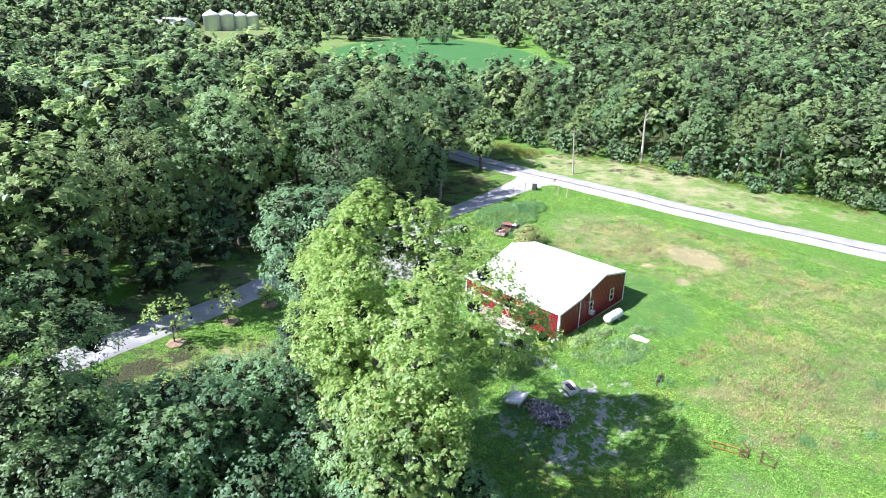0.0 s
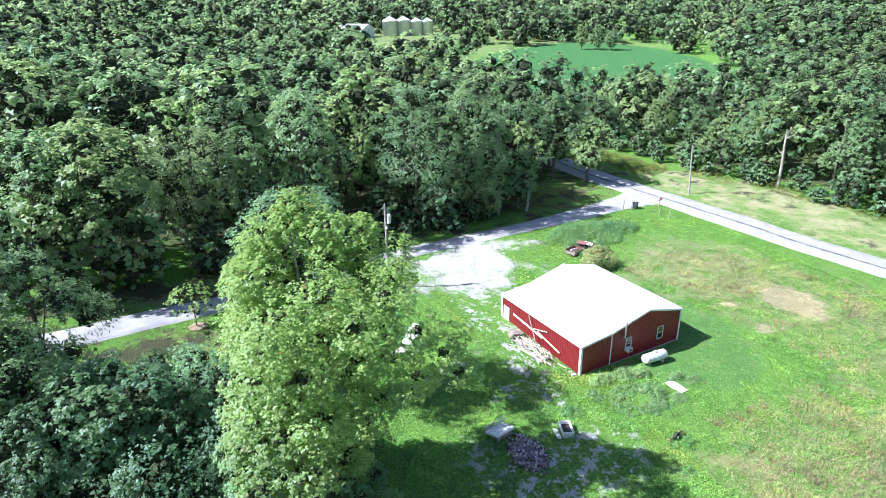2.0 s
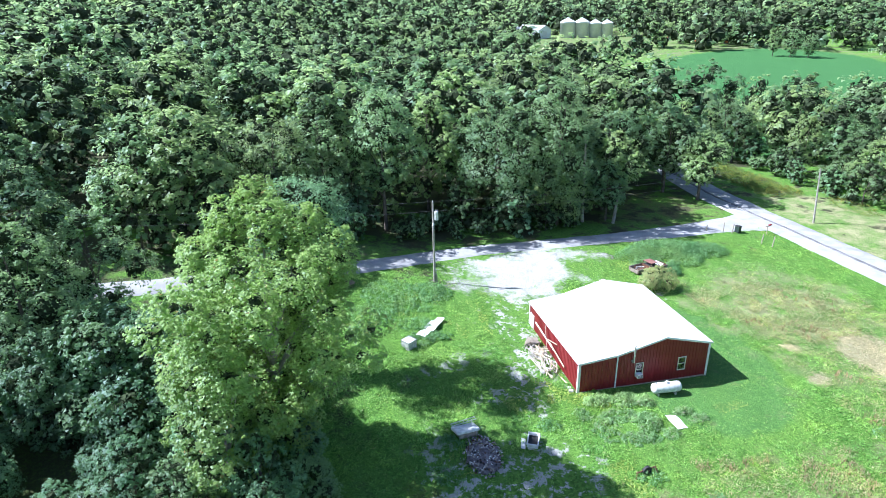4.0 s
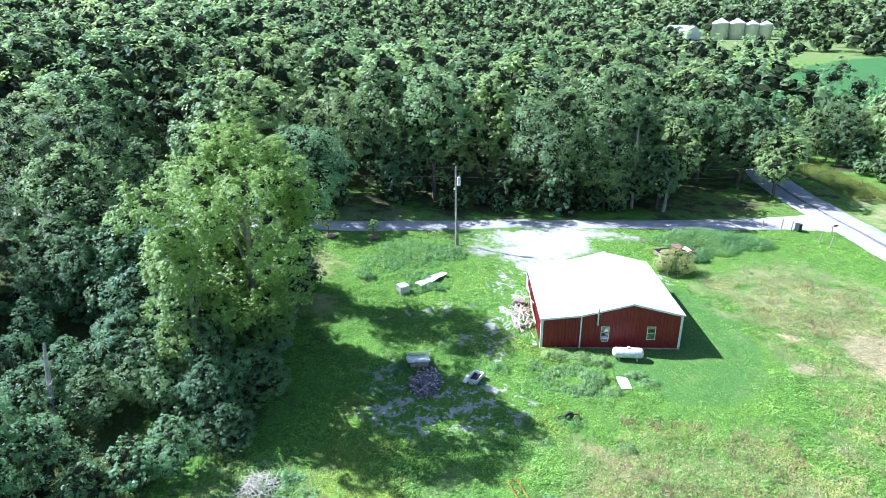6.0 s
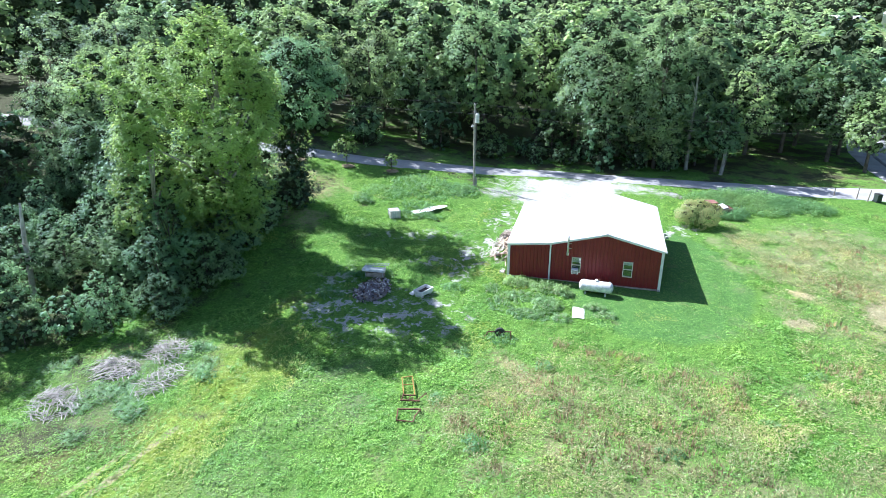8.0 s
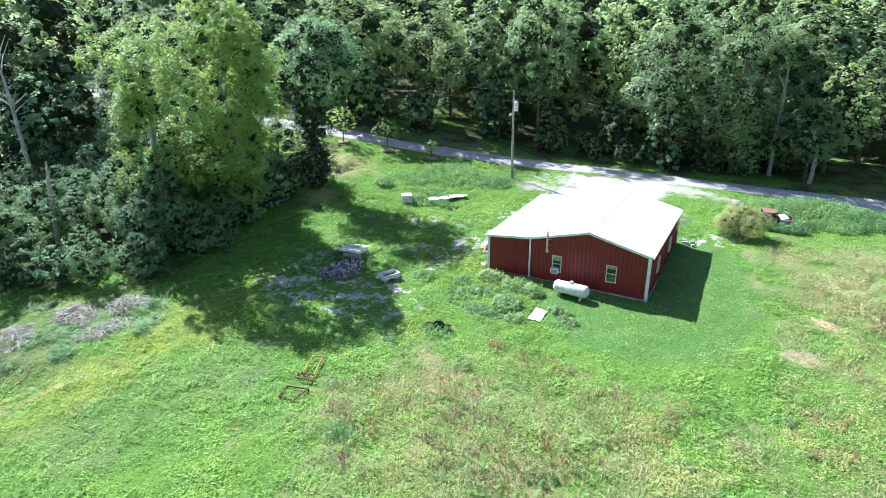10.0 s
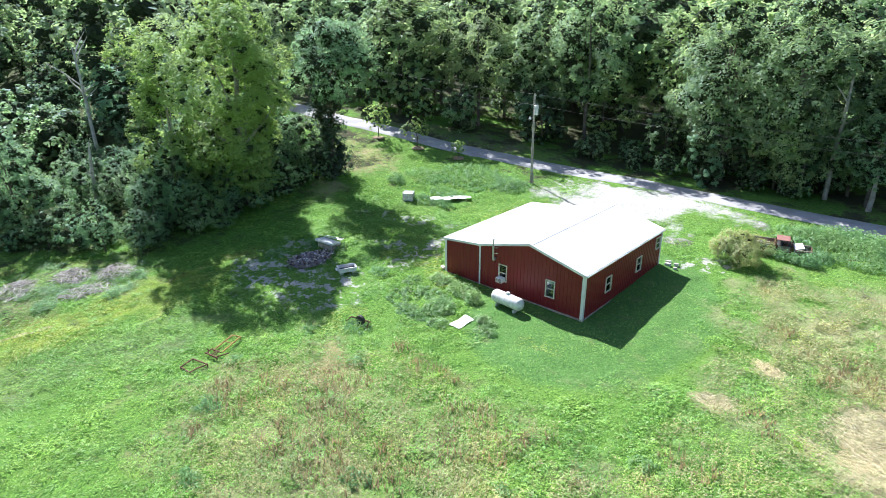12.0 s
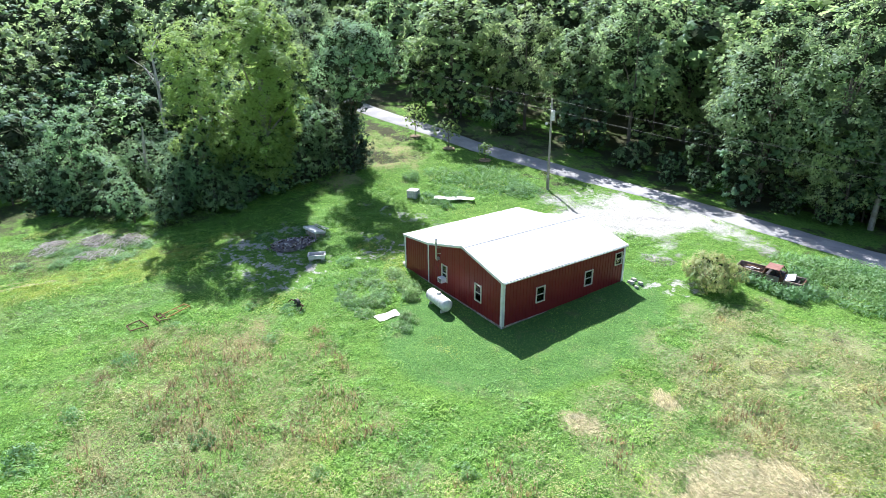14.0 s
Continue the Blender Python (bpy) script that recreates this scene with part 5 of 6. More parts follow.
def old_axle():
    t = thing("implement_axle", 0.95, -10.1, gz(0.95, -10.1) - 0.14, 8, "rusty axle with one wheel and a drawbar in weeds", "farm implement")
    part("axle_beam", rodded((-0.8, 0, 0.45), (0.9, 0.05, 0.5), 0.05), RUST, t)
    w = part("wheel", rodded((0.05, -0.1, 0.42), (0.05, 0.1, 0.42), 0.36, sides=16), BLACK, t)
    part("hub", rodded((0.05, -0.14, 0.42), (0.05, 0.14, 0.42), 0.12, sides=10), RUST, w)
    part("drawbar", bar(bmesh.new(), (-0.8, 0, 0.45), (-1.1, -0.3, 0.1), 0.07, 0.07), RUST, t)
    part("brace", bar(bmesh.new(), (0.8, 0, 0.5), (0.9, -0.4, 0.0), 0.06, 0.06), RUST, t)
    return t


old_axle()


# ---------------------------------------------------------------- brush piles
def brush_pile(x, y, rx, ry, h, count, seed):
    rng = random.Random(seed)
    t = thing("brush_pile", x, y, gz(x, y), rng.uniform(0, 360), "grey heap of cut dead branches in the grass", "brush pile", "brush piles")
    for i in range(count):
        r, a = math.sqrt(rng.random()), rng.uniform(0, 2 * math.pi)
        px, py = rx * r * math.cos(a) * 0.75, ry * r * math.sin(a) * 0.75
        pz = h * max(0.05, 1 - r * r) * rng.uniform(0.3, 1.0)
        d, ln = rng.uniform(0, math.pi), rng.uniform(0.5, 1.5)
        up = rng.uniform(-0.12, 0.3)
        p0 = np.array([px - math.cos(d) * ln / 2, py - math.sin(d) * ln / 2, max(0.02, pz - up * ln / 2)])
        p2 = np.array([px + math.cos(d) * ln / 2, py + math.sin(d) * ln / 2, max(0.02, pz + up * ln / 2)])
        mid = (p0 + p2) / 2 + np.array([rng.uniform(-0.15, 0.15), rng.uniform(-0.15, 0.15), rng.uniform(0, 0.15)])
        w = rng.uniform(0.012, 0.035)
        v, f = tube([p0, mid, p2], [w, w * 0.85, w * 0.4], 4)
        part("branch", quads_mesh("branch", v, f), DEADWOOD, t)
    return t


brush_pile(-24.1, -24.4, 2.0, 2.3, 0.6, 190, 1)
brush_pile(-23.0, -20.6, 2.1, 1.9, 0.6, 170, 2)
brush_pile(-20.9, -17.9, 2.0, 1.7, 0.7, 140, 3)
brush_pile(-19.4, -20.9, 2.6, 1.4, 0.35, 120, 4)


# ---------------------------------------------------------------- the junction: posts, bin, mailbox
def post(x, y, h, lean=0.0, r=0.075):
    t = thing("fence_post", x, y, gz(x, y), 0, "short weathered wooden post in the verge", "post", "verge posts")
    part("stake", rodded((0, 0, -0.3), (lean, 0, h), r, r * 0.9, 9), WOOD_OLD, t)
    return t


for x, y, h, lean in ((35.2, 33.0, 1.0, 0.0), (37.4, 32.2, 1.5, 0.05), (38.3, 31.4, 1.5, 0.15), (40.0, 27.2, 1.4, 0.1), (40.6, 25.8, 1.5, 0.18)):
    post(x, y, h, lean)
tb = thing("waste_bin", 39.4, 31.6, gz(39.4, 31.6), 20, "dark wheeled waste bin by the junction posts", "bin")
bm = boxed(0, 0, 0.5, 0.6, 0.7, 0.95, bevel=0.05)
part("body", bm, plain("dark_green_plastic", (0.02, 0.035, 0.03), (0.04, 0.06, 0.05), 3, 0.5), tb)
part("lid", boxed(0, 0, 1.02, 0.66, 0.76, 0.08, (0, 6, 0), bevel=0.02), BLACK, tb)
for y in (-0.28, 0.28):
    part("wheel", rodded((-0.28, y - 0.03, 0.12), (-0.28, y + 0.03, 0.12), 0.12, sides=12), BLACK, tb)
mb = thing("mailbox", 43.2, 30.2, gz(43.2, 30.2), 10, "small red-flagged mailbox on a crossbar post", "mailbox")
part("stake", rodded((0, 0, -0.3), (0, 0, 1.2), 0.06, sides=8), WOOD_OLD, mb)
part("crossbar", boxed(0.05, 0, 1.22, 1.0, 0.1, 0.09), WOOD_OLD, mb)
bm = bmesh.new()
rod(bm, (0.15, 0, 1.37), (0.68, 0, 1.37), 0.11, sides=14)
part("box", bm, plain("faded_red_paint", (0.30, 0.03, 0.03), (0.42, 0.06, 0.05), 3, 0.5), mb)
part("flag", boxed(0.5, -0.13, 1.45, 0.04, 0.02, 0.16), RUST, mb)


# ---------------------------------------------------------------- against the barn's west wall
def plank(a, b, w, h, material, label):
    t = thing("loose_board", *a, 0, label, "board", "boards against the wall")
    part("board", bar(bmesh.new(), (0, 0, 0), Vector(b) - Vector(a), w, h), material, t)
    return t


plank((-0.22, 9.9, 1.75), (-0.18, 5.2, 1.3), 0.05, 0.22, TRIM_CREAM, "long white board leaning along the red wall")
plank((-0.35, 5.8, 1.75), (-0.16, 2.7, 0.95), 0.08, 0.14, WOOD_NEW, "long pale timber leaning along the red wall")
plank((-0.22, 7.4, 2.75), (-0.7, 5.2, 0.1), 0.05, 0.1, WOOD_OLD, "grey pole propped upright against the wall")
plank((-0.3, 6.6, 1.7), (-0.15, 4.6, 2.2), 0.05, 0.08, WOOD_NEW, "thin lath propped across the boards")
plank((-0.9, 4.6, 0.05), (-0.4, 1.4, 0.12), 0.1, 0.12, WOOD_NEW, "pale timber lying along the wall's foot")


def pallet(x, y, z, turn, tilt):
    t = thing("wooden_pallet", x, y, z, turn, "grey wooden pallet stacked askew by the wall", "pallet", "stacked pallets")
    t.matrix_world = pose(x, y, z, tilt, tilt * 0.4, turn)
    for i in range(7):
        part("slat", boxed(-0.52 + i * 0.173, 0, 0.12, 0.1, 1.0, 0.02), WOOD_OLD, t)
    for y_ in (-0.45, 0, 0.45):
        part("bearer", boxed(0, y_, 0.06, 1.15, 0.05, 0.1), WOOD_OLD, t)
    return t


for i in range(4):
    pallet(-1.4 + 0.08 * i, 8.2 - 0.06 * i, gz(-1.4, 8.2) + 0.02 + 0.15 * i, 62 + 5 * i, 3 + i)


def lumber_heap():
    rng = random.Random(21)
    t = thing("lumber_heap", -1.3, 5.6, gz(-1.3, 5.6), 0, "jumbled heap of scrap lumber, pipes and branches", "scrap heap")
    mats = (WOOD_NEW, WOOD_OLD, DEADWOOD, TRIM_CREAM, POLE_WOOD)
    for i in range(95):
        y = rng.uniform(-2.6, 2.2)
        x = rng.uniform(-0.9, 0.9)
        z = 0.04 + rng.uniform(0, 0.55) * (1 - abs(x) / 1.2)
        a = rng.uniform(50, 130) if rng.random() < 0.6 else rng.uniform(0, 180)
        ln = rng.uniform(0.5, 1.8)
        d = Vector((math.cos(radians(a)), math.sin(radians(a)), rng.uniform(-0.1, 0.25))) * ln / 2
        c = Vector((x, y, z + 0.05))
        q, r = c - d, c + d
        q.z, r.z = max(q.z, 0.03), max(r.z, 0.03)
        part("piece", bar(bmesh.new(), q, r, rng.uniform(0.03, 0.12), rng.uniform(0.02, 0.08)), mats[i % 5], t)
    return t


lumber_heap()
for x, y, s in ((-1.9, 3.4, 0.32), (-1.4, 2.6, 0.25), (-0.5, 0.2, 0.3), (-0.45, 0.7, 0.22), (13.4, 12.4, 0.35), (13.9, 12.9, 0.28), (13.2, 13.0, 0.3), (14.1, 12.2, 0.22)):
    t = thing("concrete_block", x, y, gz(x, y) + s * 0.3, x * 40, "broken concrete block at the barn's foot", "block", "loose blocks")
    part("lump", boxed(0, 0, 0, s * 1.3, s, s * 0.8, (8, 4, 0), bevel=0.03), CONCRETE, t)


# ---------------------------------------------------------------- young trees on red dirt mounds
def sapling(x, y, h, r, seed):
    rng = np.random.default_rng(seed)
    bm = bmesh.new()
    bmesh.ops.create_uvsphere(bm, u_segments=20, v_segments=8, radius=1, matrix=Matrix.Diagonal((0.95, 0.8, 0.16, 1)))
    for v in bm.verts:
        v.co += Vector((noise.noise(v.co * 2 + Vector((seed, 0, 0))), noise.noise(v.co * 2.3), 0.2 * noise.noise(v.co * 3))) * 0.25
    m = part("dirt_mound", bm, DIRT, smooth=True)
    m.matrix_world = pose(x, y, gz(x, y))
    tagged(m, "low mound of bare reddish dirt round a young tree", "mound", "dirt mounds")
    c, s = lobes_of(rng, h, h * 0.28, r, 16, 0.45)
    kind = (trunk_mesh("trunk", rng, h, 0.06, c, 8, BARK), crown_mesh("crown", *crown_arrays(rng, c, s * 0.9, 110, 0.15, core=0.25), LEAF_BRIGHT))
    plant_tree(kind, x, y, 1.0, 0, "young round-crowned tree planted on a dirt mound", "tree", "young trees", "young_tree")


sapling(-29.0, 19.2, 4.2, 1.9, 91)
sapling(-23.4, 20.7, 3.9, 1.6, 92)
sapling(-18.2, 22.6, 2.2, 0.9, 93)


# ---------------------------------------------------------------- the arching bush by the barn
def arching_bush(x, y, h, r, count, seed):
    rng = np.random.default_rng(seed)
    t = thing("arching_bush", x, y, gz(x, y), 0, "tawny-green bush of long arching stems", "bush")
    vs, fs, o = [], [], 0
    for i in range(count):
        a, k = rng.uniform(0, 2 * np.pi), rng.uniform(0.35, 1.0)
        d = np.array([np.cos(a), np.sin(a), 0])
        top = h * rng.uniform(0.75, 1.1) * (1 - 0.35 * k * k)
        pts = [d * 0.15, d * r * k * 0.45 + (0, 0, top * 0.8), d * r * k * 0.8 + (0, 0, top), d * r * k * 1.05 + (0, 0, top * 0.62), d * r * k * 1.15 + (0, 0, top * rng.uniform(0.05, 0.3))]
        side = np.array([-d[1], d[0], 0]) * rng.uniform(0.008, 0.018)
        for p, w in zip(pts, (0.5, 1, 1, 0.8, 0.2)):
            p = np.asarray(p) + rng.normal(0, 0.05, 3)
            vs += [p - side * w, p + side * w]
        fs += [(o + 2 * j, o + 2 * j + 1, o + 2 * j + 3, o + 2 * j + 2) for j in range(4)]
        o += 10
    part("stem_mass", quads_mesh("stem_mass", np.array(vs), np.array(fs)), leafy("arching_stems", (0.12, 0.19, 0.06), (0.20, 0.28, 0.09), (0.30, 0.36, 0.14), (0.32, 0.23, 0.12), 0.2, 0.45), t)
    c, s = lobes_of(rng, h * 1.05, 0.1, r * 0.95, 22, 0.42, 0.4)
    part("foliage", crown_mesh("foliage", *crown_arrays(rng, c, s, 620, 0.095, core=0.3), leafy("tawny_foliage", (0.25, 0.32, 0.09), (0.40, 0.46, 0.15), (0.55, 0.58, 0.23), (0.48, 0.36, 0.18), 0.2, 0.5)), None, t)
    return t


arching_bush(17.4, 16.8, 2.6, 2.1, 220, 95)


# ---------------------------------------------------------------- rank weeds, past counting
def weeds(name, zones, material, label, seed):
    """Leafy stems massed in uneven ellipses: (cx, cy, rx, ry, height, stems)."""
    rng = np.random.default_rng(seed)
    vs, fs, o = [], [], 0
    for cx, cy, rx, ry, h, n in zones:
        a, r = rng.uniform(0, 2 * np.pi, n), np.sqrt(rng.random(n))
        x, y = cx + rx * r * np.cos(a), cy + ry * r * np.sin(a)
        hh = h * rng.uniform(0.4, 1.1, n) * (1.05 - 0.6 * r ** 2)
        for px, py, ph in zip(x, y, hh):
            k = 18
            u = rng.uniform(0.25, 1.0, k)
            b = rng.uniform(0, 2 * np.pi, k)
            w = (0.12 + ph * 0.3) * (1.1 - 0.6 * u)
            at = np.stack([px + w * np.cos(b), py + w * np.sin(b), gz(px, py) + ph * u], 1)
            nr = np.stack([np.cos(b) * 0.7, np.sin(b) * 0.7, np.full(k, 1.3)], 1) + rng.normal(0, 0.3, (k, 3))
            v, f = leaf_tris(rng, at, nr, rng.uniform(0.07, 0.17, k) * (0.7 + 0.4 * ph))
            vs.append(v), fs.append(f + o)
            o += len(v)
    ob = part(name, quads_mesh(name, np.concatenate(vs), np.concatenate(fs)), material)
    return tagged(ob, label, "weeds", kind="stuff")


weeds("rank_weeds", [(24.5, 27.0, 5.5, 3.0, 1.5, 900), (29.5, 26.0, 4.0, 2.6, 1.3, 420), (20.0, 26.0, 3.0, 2.0, 1.2, 220), (25.5, 23.0, 2.5, 1.4, 1.2, 140), (19.5, 20.2, 1.8, 0.5, 1.0, 60), (21.6, 20.3, 1.3, 0.7, 1.1, 110), (22.6, 21.8, 1.0, 1.0, 1.0, 80), (20.0, 23.4, 2.4, 0.7, 1.2, 120), (18.3, 20.3, 0.9, 0.5, 0.8, 50)], LEAF_WEED,
      "lush head-high green weeds round the old truck", 61)
weeds("lane_weeds", [(-12.5, 19.5, 4.5, 4.0, 0.75, 420), (-16.5, 15.0, 3.0, 2.0, 0.6, 120), (-8.5, 20.5, 2.0, 2.5, 0.8, 150), (-11.6, 13.2, 2.2, 1.4, 0.7, 90), (-12.2, 10.2, 1.6, 1.0, 0.8, 70), (-17.8, 11.6, 1.2, 0.9, 0.9, 60), (-10.2, 10.9, 1.6, 0.8, 0.6, 60)],
      LEAF_WEED, "knee-high bright green weeds on the bank below the lane", 62)
weeds("barn_weeds", [(1.2, -1.6, 1.3, 0.8, 0.8, 90), (3.4, -2.0, 1.5, 0.9, 0.7, 100), (2.0, -3.7, 1.7, 0.9, 0.45, 90), (3.9, -5.0, 1.2, 1.1, 0.9, 110), (2.6, -6.6, 1.7, 0.9, 0.5, 100), (0.4, -5.0, 1.3, 1.7, 0.4, 80),
                      (7.6, -4.4, 0.9, 0.5, 0.6, 40), (8.4, -5.4, 0.9, 0.6, 0.5, 40), (5.0, -2.6, 0.8, 0.6, 1.0, 60), (5.2, -6.6, 0.8, 0.7, 0.5, 40), (-0.8, -3.0, 0.8, 0.9, 0.4, 30)], LEAF_GREY,
      "grey-green tangled weeds before the barn", 63)
weeds("field_weeds", [(x, y, rr, rr * 0.8, h, int(26 * rr * rr) + 5) for x, y, rr, h in (
    (4.5, -13.5, 0.5, 0.7), (6.2, -25.5, 0.8, 0.6), (12.0, -20.0, 0.8, 0.5), (-1.0, -13.0, 0.6, 0.5), (1.2, -10.6, 1.1, 0.5), (-16.6, -20.0, 0.7, 0.8), (-19.0, -17.0, 0.8, 0.6), (-1.5, -18.5, 0.6, 0.6),
    (1.5, -22.0, 0.9, 0.6), (8.5, -28.0, 1.2, 0.7), (15.0, -24.0, 1.0, 0.5), (-12.5, -4.2, 1.0, 0.7), (-10.6, -3.0, 1.4, 0.5), (18.0, -16.0, 0.7, 0.5), (22.0, -10.0, 0.8, 0.5), (-13.3, -7.4, 1.2, 0.5), (-4.0, -3.6, 1.0, 0.5))],
      LEAF_WEED, "scattered clumps of broad green weeds in the pasture", 64)
weeds("verge_weeds", [(60 - 0.1 * i, 48 + 3.5 * i, 4.5, 3.0, 1.3, 240) for i in range(6)] + [(66, 38, 3, 5, 1.0, 150), (69, 26, 2, 6, 1.0, 150), (70, 10, 2, 7, 1.0, 160), (72, -6, 2, 7, 1.0, 160)], LEAF_GOLD,
      "yellow-green goldenrod and brush beyond the road", 65)


# ---------------------------------------------------------------- grain bins and farmyard far off
def grain_bin(x, y, r, h):
    t = thing("grain_bin", x, y, gz(x, y) + 1.0, 0, "pale corrugated steel grain bin with a conical roof", "grain bin", "grain bins")
    v, f = tube([(0, 0, z) for z in np.repeat(np.linspace(-2, h, 12), 2)], [r * (1 if i % 2 else 0.985) for i in range(24)], 28)
    part("wall", quads_mesh("wall", v, f), BIN_STEEL, t)
    part("roof", rodded((0, 0, h), (0, 0, h + r * 0.5), r * 1.03, r * 0.08, 28), TRIM_WHITE, t)
    part("hatch", rodded((0, 0, h + r * 0.5), (0, 0, h + r * 0.5 + 0.5), 0.5, 0.3, 12), GALV, t)
    part("ladder", boxed(0.7 * r, -0.74 * r, h / 2, 0.5, 0.2, h), GALV, t)
    return t


grain_bin(175, 411, 5.6, 10)
grain_bin(185, 408, 5.2, 10)
grain_bin(194, 405, 4.6, 9)
grain_bin(202, 402, 4.3, 9)


def gabled_shed(x, y, w, l, h, turn, label, roof):
    t = thing("farm_shed", x, y, gz(x, y), turn, label, "shed", "far sheds")
    rise = w * 0.22
    v = [(-w / 2, -l / 2, -1), (w / 2, -l / 2, -1), (w / 2, -l / 2, h), (0, -l / 2, h + rise), (-w / 2, -l / 2, h)]
    v += [(a, l / 2, c) for a, _, c in v]
    part("wall", mesh_of("wall", v, [(0, 1, 2, 3, 4), (9, 8, 7, 6, 5), (1, 6, 7, 2), (0, 4, 9, 5)]), BIN_STEEL, t)
    for s in (-1, 1):
        q = [(0, -l / 2 - 0.4, h + rise + 0.1), (s * (w / 2 + 0.4), -l / 2 - 0.4, h - 0.05), (s * (w / 2 + 0.4), l / 2 + 0.4, h - 0.05), (0, l / 2 + 0.4, h + rise + 0.1)]
        q += [(a, b, c - 0.18) for a, b, c in q]
        part("roof_slope", mesh_of("roof_slope", q, [(0, 1, 2, 3), (4, 7, 6, 5), (0, 4, 5, 1), (1, 5, 6, 2), (2, 6, 7, 3)]), roof, t)
    part("door_panel", boxed(0, -l / 2 - 0.06, h * 0.4, w * 0.35, 0.1, h * 0.85), TRIM_WHITE, t)
    return t


gabled_shed(150, 418, 14, 24, 6, 30, "long pale farm shed among trees near the grain bins", TRIM_WHITE)
gabled_shed(132, 440, 9, 12, 4, 10, "small white farmhouse roof among the far trees", TRIM_WHITE)


def far_machine(x, y, turn, colour, label):
    t = thing("farm_machine", x, y, gz(x, y), turn, label, "farm machine", "parked farm machines")
    part("body", boxed(0, 0, 1.2, 3.4, 1.6, 1.2, bevel=0.15), colour, t)
    part("cab", boxed(-0.8, 0, 2.3, 1.4, 1.4, 1.3, bevel=0.1), BLACK, t)
    for a, b, r in ((-1.2, -1.0, 0.8), (-1.2, 1.0, 0.8), (1.3, -0.9, 0.5), (1.3, 0.9, 0.5)):
        part("wheel", rodded((a, b - 0.2, r), (a, b + 0.2, r), r, sides=14), BLACK, t)
    return t


ORANGE = plain("orange_machine_paint", (0.45, 0.12, 0.03), (0.60, 0.20, 0.06), 1, 0.5)
for x, y, a in ((240, 334, 20), (247, 325, 70), (254, 322, 10), (235, 340, 50), (232, 366, 0)):
    far_machine(x, y, a, ORANGE, "orange farm machine parked beyond the crop field")

# trees standing singly about the far yard, and one turned red
for i, (x, y, s) in enumerate(((216, 405, 0.8), (219, 366, 0.7), (259, 372, 0.85), (300, 385, 0.9), (268, 408, 0.9), (281, 392, 0.9), (226, 256, 0.8), (231, 249, 0.95), (236, 242, 0.7), (205, 425, 0.8), (160, 440, 0.8), (246, 420, 0.9), (232, 432, 1.0), (310, 360, 0.9), (290, 352, 0.7))):
    plant_tree(WOOD_MID[i % 5], x, y, s, i * 47, "round green shade tree standing in the far yard", group="far yard trees")
red = tree_kind(99, 15, 2, 5, 16, 200, 0.6, LEAF_RED)
plant_tree(red, 286, 202, 1.1, 0, "dull red-leaved tree on the far wooded slope", "tree")

# ---------------------------------------------------------------- grass, past counting
def inside(x, y, e, grow=1.0):
    a = radians(e[4])
    dx, dy = x - e[0], y - e[1]
    d = np.sqrt(((dx * np.cos(a) + dy * np.sin(a)) / e[2]) ** 2 + ((-dx * np.sin(a) + dy * np.cos(a)) / e[3]) ** 2)
    return d + 0.32 * lumps(x, y, min(5.0, 0.9 * max(e[2], e[3])), 7) + 0.22 * lumps(x, y, min(1.7, 0.4 * max(e[2], e[3])), 8) < math.sqrt(grow)


def bare(x, y):
    """Where no tuft stands: the barn, the roads, trodden soil."""
    b = (x > -0.25) & (x < W + 0.25) & (y > -0.2) & (y < L + 0.2)
    b |= np.abs(y - np.interp(x, [p[0] for p in LANE], [p[1] for p in LANE])) < 2.3
    b |= np.abs(x - np.interp(y, [p[1] for p in MAIN], [p[0] for p in MAIN])) < 3.9
    for s in SOIL[:2]:
        b |= inside(x, y, s, 0.8)
    return b


def tufts(name, x, y, height, width, blades, material, label, seed, lean=0.5):
    rng = np.random.default_rng(seed)
    n = len(x)
    z = ground_z(x, y)
    root = np.repeat(np.stack([x, y, z - 0.02], 1), blades, 0)
    h = np.repeat(height, blades) * rng.uniform(0.6, 1.2, n * blades)
    a = rng.uniform(0, 2 * np.pi, n * blades)
    d = np.stack([np.cos(a), np.sin(a), 0 * a], 1)
    side = np.stack([-np.sin(a), np.cos(a), 0 * a], 1)
    w = (np.repeat(width, blades) * rng.uniform(0.6, 1.3, n * blades))[:, None]
    le = (rng.uniform(0.25, 1.0, n * blades) * lean * h)[:, None]
    root = root + d * w * 0.6
    tip = root + d * le + np.stack([0 * h, 0 * h, h], 1)
    v = np.stack([root - side * w, root + side * w, tip], 1).reshape(-1, 3)
    ob = part(name, quads_mesh(name, v, np.arange(3 * n * blades).reshape(-1, 3)), material)
    return tagged(ob, label, "grass", kind="stuff")


def spread(rng, n, x0, x1, y0, y1):
    x, y = rng.uniform(x0, x1, n), rng.uniform(y0, y1, n)
    return x, y


def leaflets(name, x, y, size, lift, tilt, material, label, seed, slim=0.14):
    """Single slender blades lying and leaning over one another just above the ground, combed in drifts."""
    rng = np.random.default_rng(seed)
    n = len(x)
    p = np.stack([x, y, ground_z(x, y) + hummocks(x, y) + lift], 1)
    a = 2.5 * lumps(x, y, 3.0, 71) + rng.normal(0, 1.1, n)
    d = np.stack([np.cos(a), np.sin(a), rng.normal(0.25, 0.3, n) * tilt], 1)
    side = np.stack([-np.sin(a), np.cos(a), rng.normal(0, 0.6, n) * tilt], 1) * slim
    v = np.stack([p - side * size[:, None], p + side * size[:, None], p + d * size[:, None]], 1).reshape(-1, 3)
    ob = part(name, quads_mesh(name, v, np.arange(3 * n).reshape(-1, 3)), material)
    return tagged(ob, label, "grass", kind="stuff")


